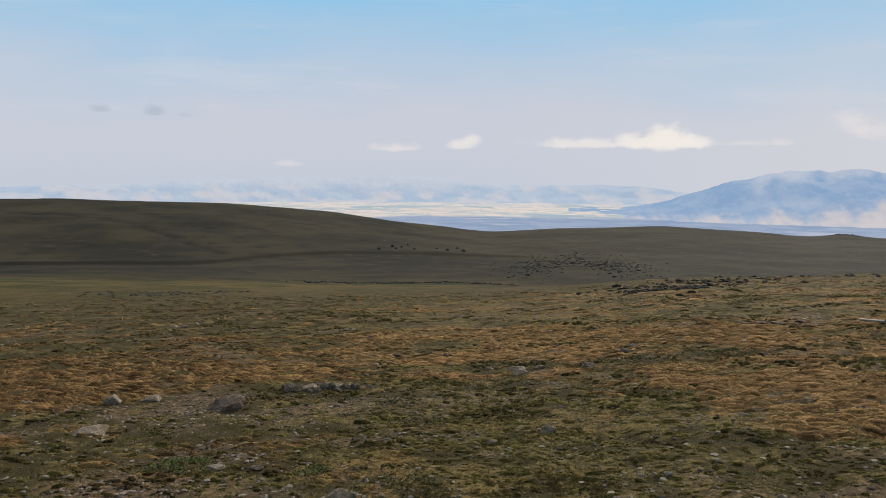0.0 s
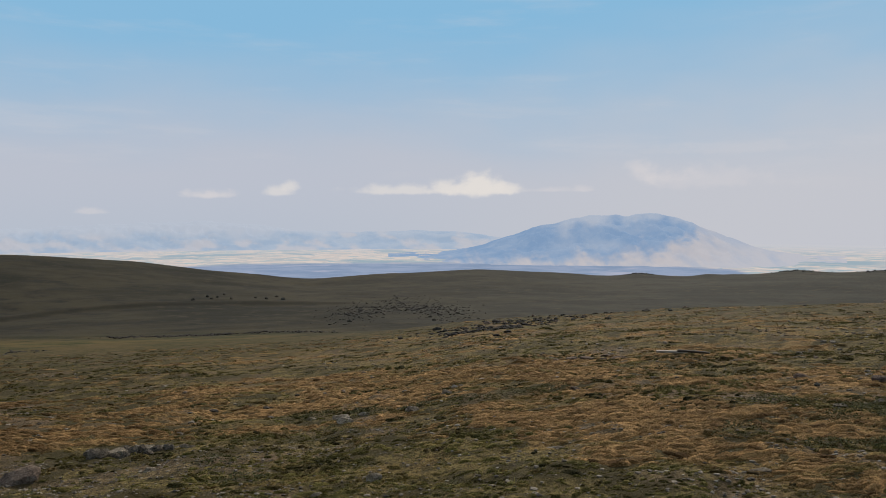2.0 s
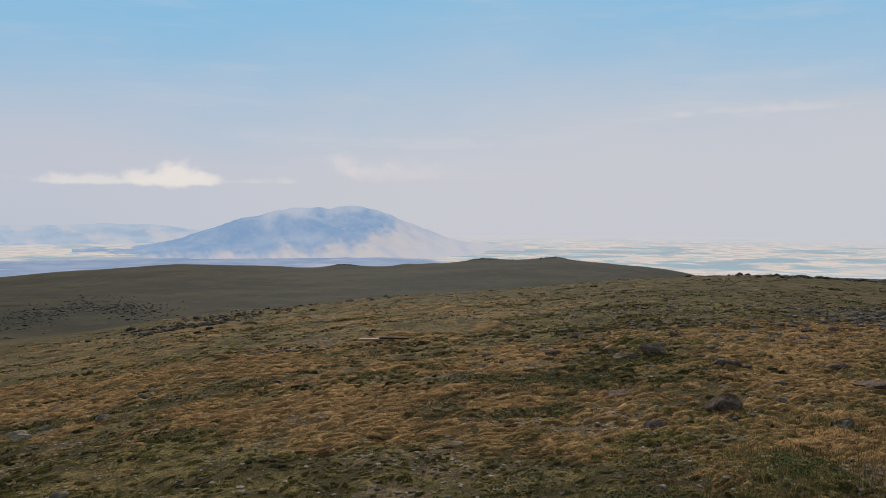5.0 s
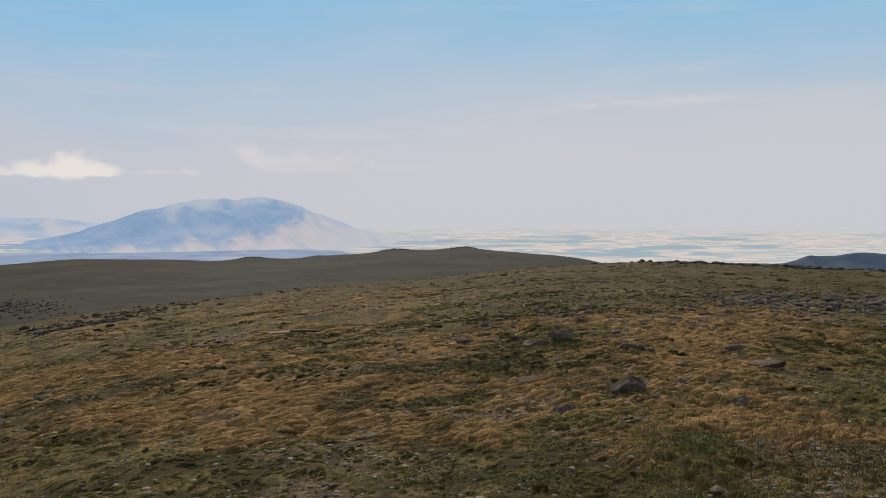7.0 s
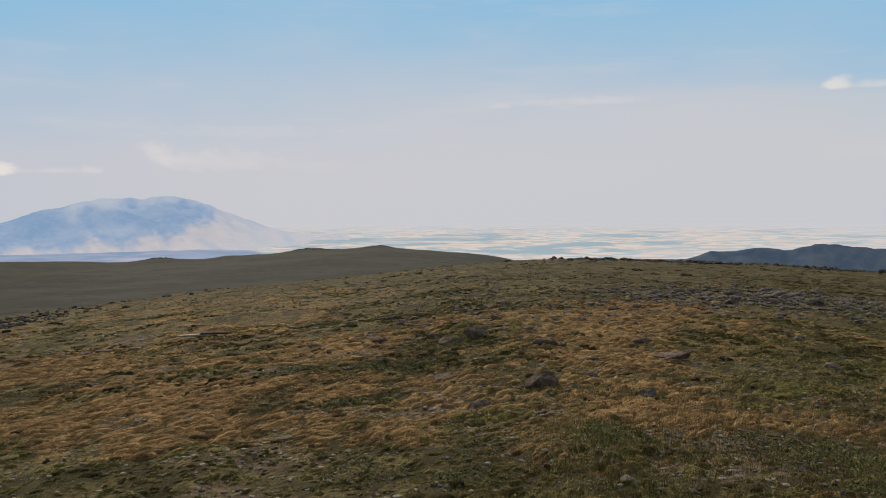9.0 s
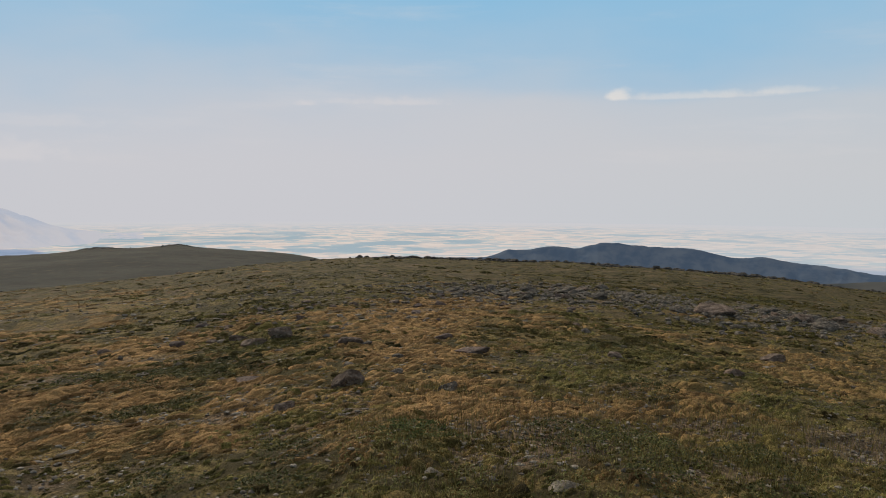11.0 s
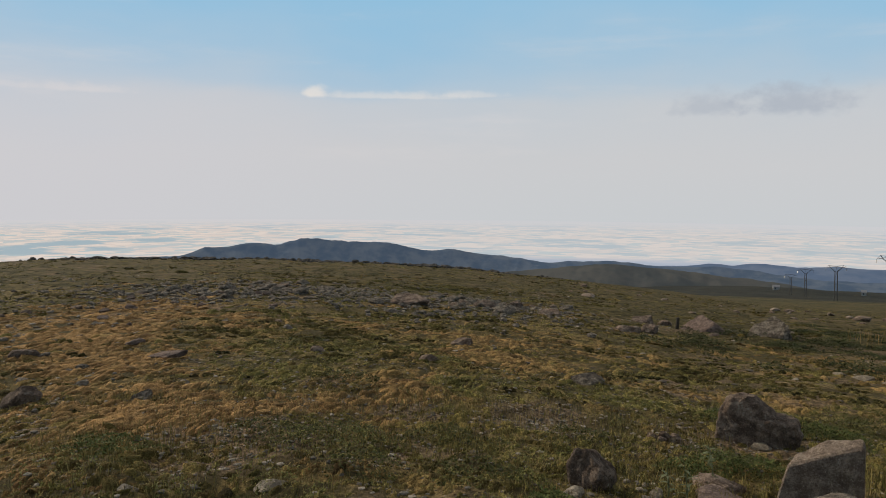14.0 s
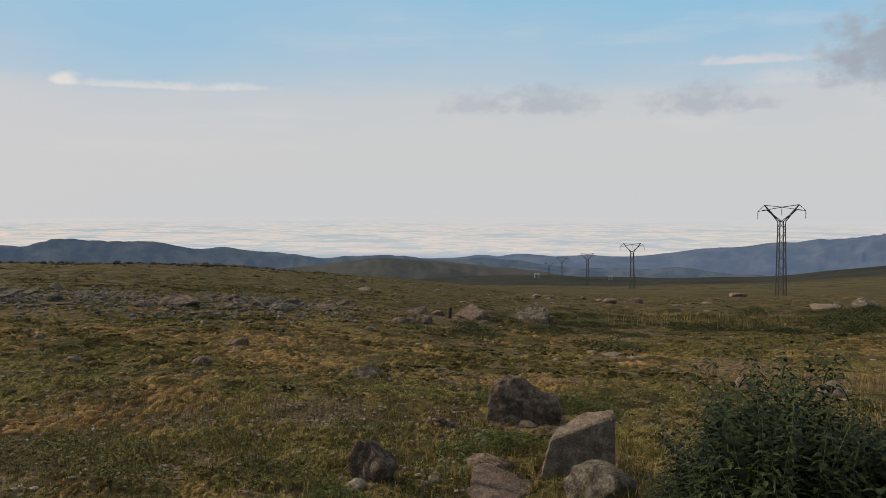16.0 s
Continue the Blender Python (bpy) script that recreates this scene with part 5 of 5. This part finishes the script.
def mounds(name, x, y, a, h, straw, tint, sides, rings, each, tall, wide, rng, label, upright=0.5, combed=False):
    """Matted mounds at given places, of given reach and height, with blades growing over them."""
    n = len(x)
    long_, spin = rng.uniform(1.0, 1.7, n), rng.uniform(0, np.pi, n)
    if combed:  # the dry grass lies one way, as the wind left it
        long_, spin = rng.uniform(1.5, 3.0, n), -0.25 + rng.normal(size=n) * 0.35

    def place(q, turn, grow):
        u, v = q * long_ * np.cos(turn) * a * grow, q * np.sin(turn) * a * grow
        X, Y = x + u * np.cos(spin) - v * np.sin(spin), y + u * np.sin(spin) + v * np.cos(spin)
        return X, Y, height(X, Y) + h * grow * np.clip(1 - q ** 2, 0, 1) ** 0.7 - 0.012 * (q > 0.98)

    p = [np.stack(place(0.0, 0.0, 1.0), -1)]
    for k in range(1, rings + 1):
        for j in range(sides):
            p.append(np.stack(place(k / rings, 2 * math.pi * (j + 0.5 * (k % 2)) / sides, 1 + 0.22 * rng.normal(size=n).clip(-1.5, 1.5)), -1))
    per = len(p)
    f = [(0, 1 + j, 1 + (j + 1) % sides) for j in range(sides)]
    for k in range(rings - 1):
        o, i = 1 + (k + 1) * sides, 1 + k * sides
        for j in range(sides):
            m = (j + 1) % sides
            f += [(i + j, o + j, o + m), (i + j, o + m, i + m)]
    f = (np.array(f)[None] + (np.arange(n) * per)[:, None, None]).reshape(-1, 3)
    me = raw_mesh(name, np.stack(p, 1).reshape(-1, 3), f, CUSHION, True)
    give(me, "dry", np.repeat(straw, per))
    give(me, "tint", np.repeat(tint, per))
    tagged(new(name, me), label, "grass", kind="stuff")
    if not each:
        return
    X, Y, Z, W, D, I = [], [], [], [], [], []
    for k in range(each):
        q, turn = np.sqrt(rng.uniform(0, 1, n)) * 0.95, rng.uniform(0, 2 * np.pi, n)
        u, v, z = place(q, turn, 1.0)
        X.append(u), Y.append(v), Z.append(z), W.append(spin + 0.6 * rng.normal(size=n) if combed else turn + spin)
        D.append(straw + 0.15 * rng.normal(size=n)), I.append(tint + 0.25 * rng.normal(size=n))
    X, Y, Z, W, D, I = [np.concatenate(v) for v in (X, Y, Z, W, D, I)]
    m = len(X)
    return blades(name, X, Y, tall * rng.uniform(0.5, 1.4, m), wide * rng.uniform(0.6, 1.4, m), rng.uniform(upright, upright + 0.8, m), np.clip(D, 0, 1), np.clip(I, 0, 1), label, False, "grass", W, Z)


def hummocks(name, count, near, far, size, sides, rings, each, tall, wide, seed, label, steep=1.0):
    """Low matted mounds of grass, dense where it is dry, with short blades lying over them."""
    x, y, rng = scatter(count, near, far, -33, 132, seed)
    d, w = dry(x, y), bare(x, y)
    keep = rng.uniform(0, 1, count) < np.maximum(np.clip(0.20 + 1.5 * (d - 0.2), 0.14 + 0.3 * (far < 9), 1), 0.9 * lush(x, y)) * (1 - (0.65 if far < 9 else 0.9) * w)
    x, y, d = x[keep], y[keep], d[keep]
    n = len(x)
    a = size * np.exp(rng.normal(size=n).clip(-2, 2) * 0.28) * np.clip(0.7 + 0.5 * d, 0.7, 1.1)
    h = a * rng.uniform(0.30, 0.75, n) * steep
    up = upland(x, y)
    straw = np.clip(d * 1.85 - 0.06 - 0.5 * up + rng.normal(size=n) * 0.2, 0, 1)
    straw = straw * (1 - 0.28 * np.clip((np.degrees(np.arctan2(x, y)) - 62) / 30, 0, 1))
    tint = np.clip(0.64 - 0.20 * np.clip((np.hypot(x, y) - 15) / 18, 0, 1) - 0.22 * up + 0.20 * rng.normal(size=n) + 0.5 * (clumped(x, y) - 0.5) - 0.25 * westward(x, y), 0, 1)
    return mounds(name, x, y, a, h, straw, tint, sides, rings, each, tall, wide, rng, label, 0.6, True)


turf("short_turf", 90000, 3.2, 9.5, 0.034, 0.006, 1, "short thin turf of mixed green and straw blades")
turf("slope_turf", 60000, 9.5, 28.0, 0.045, 0.012, 2, "short brownish-green turf on the slope")
hummocks("near_hummocks", 18000, 1.2, 8.0, 0.030, 6, 2, 6, 0.028, 0.005, 103, "small matted hummocks of short grass")
hummocks("straw_hummocks", 23000, 7.4, 14.0, 0.048, 7, 2, 6, 0.034, 0.007, 104, "soft matted hummocks of orange straw-coloured grass", 0.85)
hummocks("upper_hummocks", 26000, 13.6, 25.0, 0.058, 6, 2, 2, 0.038, 0.011, 107, "soft matted hummocks of orange straw-coloured grass", 0.75)
hummocks("slope_hummocks", 17000, 24.5, 48.0, 0.095, 6, 2, 2, 0.05, 0.018, 105, "matted straw-coloured hummocks over the slope", 0.5)
hummocks("far_hummocks", 8500, 48.0, 110.0, 0.20, 6, 2, 1, 0.09, 0.05, 106, "low grass hummocks on the farther slope", 0.35)
tussocks("small_tufts", 11000, 3.4, 13.0, 12, 0.042, 6, "small tufts of green and brown grass", 0.007, 0.45, -0.42)
tussocks("slope_tufts", 9000, 13.0, 34.0, 12, 0.060, 7, "small green and brown tufts over the slope", 0.015, 0.45, -0.42)
tussocks("far_tussocks", 20000, 34.0, 95.0, 9, 0.19, 5, "dry grass tussocks on the farther slope", 0.045)


def verge(name, count, near, far, low, high, tall, straw, seed, label):
    x, y, rng = scatter(count, near, far, low, high, seed)
    b = np.degrees(np.arctan2(x, y))
    fade = np.minimum(np.clip((b - low) / 5, 0, 1), np.clip((high - b) / 5, 0, 1) + (high > 130))
    keep = (rng.uniform(-0.9, 0.8, count) < fractal(x, y, 1.1, 80 + seed, 3)) & (rng.uniform(0, 1, count) < fade)
    x, y = x[keep], y[keep]
    n = len(x)
    return blades(name, x, y, tall * rng.uniform(0.5, 1.25, n), (0.0045 + 0.006 * (near > 20)) * rng.uniform(0.7, 1.3, n), rng.uniform(0.1, 0.55, n), np.clip(straw + rng.normal(size=n) * 0.18, 0, 1), rng.uniform(0.05, 0.75, n), label)


verge("tall_grass", 6500, 4.4, 8.0, 107, 132, 0.24, 0.20, 12, "tall yellow-green grass round the boulders and nettles")
verge("yellow_grass", 4200, 30, 40, 109, 124, 0.40, 0.62, 15, "tall yellow grass on the weedy bank")
verge("straw_grass", 4500, 6.5, 15.0, 114, 132, 0.28, 0.58, 13, "tall bleached grass behind the nettles")
verge("green_grass", 26000, 4.0, 9.0, 52, 112, 0.10, 0.28, 14, "fresh green grass in ragged patches")

LEAF = leaf_material("herb_leaf", (0.160, 0.152, 0.043), (0.058, 0.060, 0.018))


def mats(name, rows, leaf, per, seed, label, category="herbs", kind_of_leaf=None):
    """Low leafy cushions: each from its place, radius and height, made of many small leaves."""
    rng = np.random.default_rng(seed)
    pts, tint = [], []
    for x, y, a, h in rows:
        n = int(per * (0.4 + a * a / 0.09))
        n = min(n, 2600)
        q, w = np.sqrt(rng.uniform(0, 1, n)), rng.uniform(0, 2 * np.pi, n)
        q = q * (1 + 0.25 * np.sin(3 * w + x) + 0.15 * np.sin(5 * w + y))
        lx, ly = x + a * q * np.cos(w), y + a * q * np.sin(w)
        lz = height(lx, ly) + h * np.clip(1 - q ** 2, 0.05, 1) * rng.uniform(0.3, 1.1, n)
        c = np.stack([lx, ly, lz], -1)
        yaw, pitch = rng.uniform(0, 2 * np.pi, n), rng.uniform(-0.3, 0.9, n)
        size = leaf * rng.uniform(0.6, 1.4, n)
        along_ = np.stack([np.cos(yaw) * np.cos(pitch), np.sin(yaw) * np.cos(pitch), np.sin(pitch)], -1) * size[:, None]
        side = np.stack([-np.sin(yaw), np.cos(yaw), rng.uniform(-0.4, 0.4, n)], -1) * (size * 0.3)[:, None]
        sag = np.stack([0 * yaw, 0 * yaw, size * 0.15], -1)
        pts.append(np.stack([c, c + 0.45 * along_ + side + sag, c + along_, c + 0.45 * along_ - side + sag], 1).reshape(-1, 3))
        tone = rng.uniform(0, 1)
        tint.append(np.repeat(np.clip(0.5 * tone + rng.uniform(0, 0.6, n), 0, 1), 4))
    p = np.concatenate(pts)
    k = np.arange(len(p) // 4)[:, None] * 4
    me = raw_mesh(name, p, np.concatenate([k + np.array([0, 1, 2]), k + np.array([0, 2, 3])]), kind_of_leaf or LEAF, True)
    give(me, "tint", np.concatenate(tint))
    return tagged(new(name, me), label, category, kind="stuff")


def cushion_rows(count, near, far, size, seed):
    x, y, rng = scatter(count * 6, near, far, -33, 132, seed)
    score = -0.9 * dry(x, y) - 1.0 * bare(x, y) + 0.5 * fractal(x, y, 4.0, 90, 3) + rng.uniform(-0.35, 0.35, len(x))
    best = np.argsort(-score)[:count]
    a = size * np.exp(rng.normal(size=count) * 0.45)
    return [(float(x[i]), float(y[i]), float(s), float(0.09 + 0.22 * s)) for i, s in zip(best, a)]


WEED = leaf_material("weed_leaf", (0.086, 0.092, 0.032), (0.022, 0.026, 0.011))
mats("ground_herbs", cushion_rows(380, 3.6, 14, 0.10, 21), 0.018, 130, 22, "small green herbs growing flat on the ground")
mats("slope_herbs", cushion_rows(320, 12, 60, 0.26, 23), 0.038, 65, 24, "dark green low herbs scattered over the slope", "herbs", WEED)
rows_ = [row for row in cushion_rows(210, 4.0, 12.5, 0.15, 27) if 52 < math.degrees(math.atan2(row[0], row[1])) < 114]
mats("leafy_mats", rows_, 0.019, 190, 28, "ragged green mats of small-leaved herbs")
# The larger cushions.
CUSHIONS = [
    (5.75, 3.50, 0.40, 0.04), (-2.35, 6.95, 0.34, 0.08), (-1.10, 6.6, 0.17, 0.08), (-0.27, 9.1, 0.40, 0.08), (6.5, 1.75, 0.55, 0.13), (6.3, 2.35, 0.45, 0.13), (7.35, -1.55, 0.55, 0.15),
    (-0.55, 10.6, 0.35, 0.08), (6.9, 0.9, 0.45, 0.12), (5.6, 1.35, 0.35, 0.14), (5.9, 0.5, 0.4, 0.13), (7.7, -0.3, 0.4, 0.1), (9.6, -2.9, 0.6, 0.16), (6.8, 8.2, 0.32, 0.16), (7.9, 8.0, 0.6, 0.12),
    (5.2, 7.85, 0.34, 0.16), (5.75, 7.1, 0.3, 0.08), (6.3, 6.95, 0.35, 0.09), (7.05, 9.8, 0.5, 0.10), (7.65, 8.8, 0.45, 0.10), (1.0, 14.9, 0.4, 0.1), (1.9, 14.5, 0.45, 0.1), (2.7, 13.9, 0.4, 0.1), (3.6, 13.5, 0.45, 0.1), (4.5, 13.5, 0.4, 0.1), (5.2, 13.6, 0.4, 0.1),
    (4.14, 3.73, 0.3, 0.09), (3.91, 4.64, 0.3, 0.09), (4.85, 4.07, 0.25, 0.1), (10.4, -4.0, 0.7, 0.16), (-0.2, 5.9, 0.22, 0.1), (9.2, 2.4, 0.45, 0.1),
]
BRIGHT = leaf_material("fresh_leaf", (0.088, 0.106, 0.029), (0.034, 0.044, 0.013))
mats("fresh_cushions", CUSHIONS[:3] + [(7.15, -1.48, 0.34, 0.13), (7.05, -1.16, 0.26, 0.12), (7.25, -1.82, 0.28, 0.12), (5.35, -0.02, 0.22, 0.12), (9.9, -2.3, 0.5, 0.15), (9.6, -3.2, 0.5, 0.16)], 0.022, 800, 41, "low cushions of bright green leafy herbs", "herbs", BRIGHT)


def green_mats(count, near, far, low, high, size, straw, tint, seed, label):
    """Ragged mats of low green growth: clusters of small mounds, drawn out along the slope."""
    x, y, rng = scatter(count * 5, near, far, low, high, seed)
    score = fractal(x, y, 3.0, 90, 3) - 0.7 * dry(x, y) + rng.uniform(-0.6, 0.6, len(x))
    best = np.argsort(-score)[:count]
    each = 36
    b = np.repeat(np.arctan2(x[best], y[best]), each)
    s = np.repeat(size * np.exp(rng.normal(size=count) * 0.4), each)
    n = count * each
    u, v = rng.normal(size=n) * s * 0.75, rng.normal(size=n) * s * 0.55
    X, Y = np.repeat(x[best], each) + u * np.cos(b) + v * np.sin(b), np.repeat(y[best], each) - u * np.sin(b) + v * np.cos(b)
    a = s * rng.uniform(0.08, 0.17, n)
    S = np.clip(straw + np.repeat(rng.normal(size=count) * 0.12, each) + rng.normal(size=n) * 0.06, 0, 1)
    T = np.clip(tint + np.repeat(rng.normal(size=count) * 0.18, each) + rng.normal(size=n) * 0.12 - 0.3 * westward(X, Y), 0, 1)
    return mounds("green_mats", X, Y, a, a * rng.uniform(0.3, 0.6, n), S, T, 6, 2, 9, size * 0.16, size * 0.018, rng, label, 0.2)


def herb_clumps(name, count, near, far, low, high, size, each, seed, label):
    """Small dark clumps of herbs, thick in some bands of the slope and thin in others."""
    x, y, rng = scatter(count * 4, near, far, low, high, seed)
    score = 1.1 * fractal(x, y, 4.5, 90, 4) + 0.7 * fractal(x, y, 1.3, 191, 3) - 0.35 * dry(x, y) - 0.4 * bare(x, y) + rng.uniform(-0.75, 0.75, len(x))
    best = np.argsort(-score)[:count]
    s = np.repeat(size * np.exp(rng.normal(size=count).clip(-2, 2) * 0.42), each)
    n = count * each
    q, w = np.sqrt(rng.uniform(0, 1, n)), rng.uniform(0, 2 * np.pi, n)
    X, Y = np.repeat(x[best], each) + s * q * np.cos(w), np.repeat(y[best], each) + s * q * np.sin(w)
    a = s * rng.uniform(0.22, 0.42, n)
    S = np.clip(np.repeat(0.10 + rng.normal(size=count) * 0.12, each), 0, 1)
    T = np.clip(np.repeat(0.24 + rng.normal(size=count) * 0.13, each) + rng.normal(size=n) * 0.10, 0, 1)
    return mounds(name, X, Y, a, a * rng.uniform(0.35, 0.8, n), S, T, 6, 2, 8, size * 0.30, size * 0.045, rng, label, 0.2)


herb_clumps("herb_clumps", 520, 6.5, 12.0, -33, 128, 0.055, 7, 221, "dark green clumps of low herbs in the dry grass")
herb_clumps("herb_clumps", 1900, 11.0, 22.0, -33, 128, 0.092, 7, 222, "dark green clumps of low herbs in the dry grass")
herb_clumps("herb_clumps", 1500, 20.0, 45.0, -33, 128, 0.13, 6, 223, "dark green clumps of low herbs on the upper slope")
herb_clumps("herb_clumps", 1100, 42.0, 98.0, -30, 125, 0.20, 5, 224, "dark clumps of herbs along the brow of the slope")
green_mats(64, 3.9, 9.0, 46, 116, 0.24, 0.16, 0.60, 211, "ragged mats of yellow-green grass and herbs")
green_mats(60, 3.9, 9.5, -33, 46, 0.15, 0.18, 0.55, 212, "small mats of olive-green grass and herbs")
green_mats(64, 9.0, 20.0, 0, 110, 0.30, 0.06, 0.36, 213, "dark green mats of herbs in the dry grass")
green_mats(70, 20.0, 40.0, 20, 124, 0.5, 0.06, 0.34, 214, "dark green mats of herbs on the farther slope")
mats("herb_cushions", CUSHIONS[3:], 0.024, 330, 40, "low cushions of olive-green leafy herbs")
shrubs, olive = [], []
rng = np.random.default_rng(5)
for k in range(300):
    b, r = rng.uniform(106, 129), rng.uniform(29, 47)
    x, y = polar(b, r)
    thick = float(fractal(np.array([x]), np.array([y]), 3.2, 171, 3)[0]) + float(np.interp(b, [106, 114, 118, 129], [-0.35, -0.1, 0.12, 0.15]))
    if thick > 0.06:
        peak = math.exp(-((b - 119) / 2.5) ** 2) + 0.8 * math.exp(-((b - 126) / 2.5) ** 2)
        (shrubs if k % 3 else olive).append((x, y, float(rng.uniform(0.3, 0.8)), float(rng.uniform(0.05, 0.20) + 0.75 * peak * np.clip(thick, 0, 0.6))))
for k in range(26):
    b, r = rng.uniform(97, 112), rng.uniform(18, 30)
    shrubs.append((*polar(b, r), float(rng.uniform(0.3, 0.8)), float(rng.uniform(0.1, 0.3))))
mats("rough_herbs", olive, 0.06, 60, 62, "olive-green weeds on a stony bank", "herbs", WEED)
mats("rough_herbs", shrubs, 0.06, 75, 61, "rough dark green weeds on a stony bank", "herbs", WEED)


def pebbles(count, near, far, low, high, sizes, seed, label, worn=True):
    x, y, rng = scatter(count * 3, near, far, low, high, seed)
    keep = rng.uniform(0, 1, len(x)) < (0.22 + 0.78 * bare(x, y) if worn else 0.35)
    x, y = x[keep][:count], y[keep][:count]
    n = len(x)
    v, f = BALLS[1]
    s = np.exp(rng.uniform(math.log(sizes[0]), math.log(sizes[1]), n) - 0.4 * rng.uniform(0, 1, n))
    dims = np.stack([s, s * rng.uniform(0.6, 0.95, n), s * rng.uniform(0.25, 0.5, n)], -1) / 2
    spin = rng.uniform(0, 2 * np.pi, n)
    p = v[None] * (1 + rng.normal(size=(n, len(v), 3)) * 0.20) * dims[:, None, :]
    p = np.stack([p[..., 0] * np.cos(spin)[:, None] - p[..., 1] * np.sin(spin)[:, None], p[..., 0] * np.sin(spin)[:, None] + p[..., 1] * np.cos(spin)[:, None], p[..., 2]], -1)
    p += np.stack([x, y, height(x, y) + dims[:, 2] * 0.5], -1)[:, None, :]
    f = (f[None] + (np.arange(n) * len(v))[:, None, None]).reshape(-1, 3)
    me = raw_mesh("pebbles", p.reshape(-1, 3), f, PEBBLE, False)
    give(me, "tint", np.repeat(rng.uniform(0, 1, n), len(v)))
    return tagged(new("pebbles", me), label, "pebbles", kind="stuff")


PEBBLE, t_, b_ = material("pebble", 0.9, 0.25)
a_ = spot(t_, "ShaderNodeAttribute")
a_.attribute_name = "tint"
c_ = blend(t_, ramp(t_, a_.outputs["Fac"], 0.2, 1.0), (0.075, 0.060, 0.045), (0.29, 0.245, 0.19))
t_.links.new(blend(t_, ramp(t_, grain(t_, 40.0, 4), 0.4, 0.8), c_, (0.09, 0.08, 0.07)), b_.inputs["Base Color"])
pebbles(13000, 3.3, 12.5, -33, 75, (0.010, 0.080), 31, "loose grey pebbles and chips on worn ground")
pebbles(6000, 3.8, 12, 75, 128, (0.010, 0.080), 32, "grey stone chips among the turf")
pebbles(2500, 13, 45, -33, 128, (0.06, 0.22), 33, "scattered grey stones on the slope")


def thistle(x, y, tall, seed):
    top = new("thistle")
    rng = np.random.default_rng(seed)
    sides, rings = 6, 8
    s = np.linspace(0, 1, rings)
    p = np.array([(0.05 * u * u + 0.007 * (1.2 - u) * math.cos(w), 0.007 * (1.2 - u) * math.sin(w), tall * u) for u in s for w in np.arange(sides) * math.pi / 3])
    f = np.array([(i * sides + j, i * sides + (j + 1) % sides, (i + 1) * sides + (j + 1) % sides, (i + 1) * sides + j) for i in range(rings - 1) for j in range(sides)])
    st = raw_mesh("stem", p, f, STALK)
    give(st, "tint", np.full(len(p), 0.9))
    new("stem", st).parent = top
    for k in range(12):
        p, f = leaf_points(rng.uniform(0.05, 0.11), 0.011, rng.uniform(0.2, 0.8), 0.3, 8, 0.45)
        u = rng.uniform(0.05, 0.95)
        p = turn_points(p, k * 2.4, rng.uniform(0.1, 0.8)) + np.array([0.05 * u * u, 0, tall * u])
        me = raw_mesh("leaf", p, f, STALK)
        give(me, "tint", np.full(len(p), rng.uniform(0.2, 0.7)))
        new("leaf", me).parent = top
    top.matrix_world = pose(x, y, float(height(x, y)), 0, 0, seed * 50)
    return tagged(top, "pale green thistle stalk with narrow toothed leaves", "thistle", "thistles by the boulders")


thistle(6.00, -1.02, 0.34, 1)
thistle(6.60, -1.32, 0.36, 2)
thistle(6.12, -0.90, 0.24, 3)
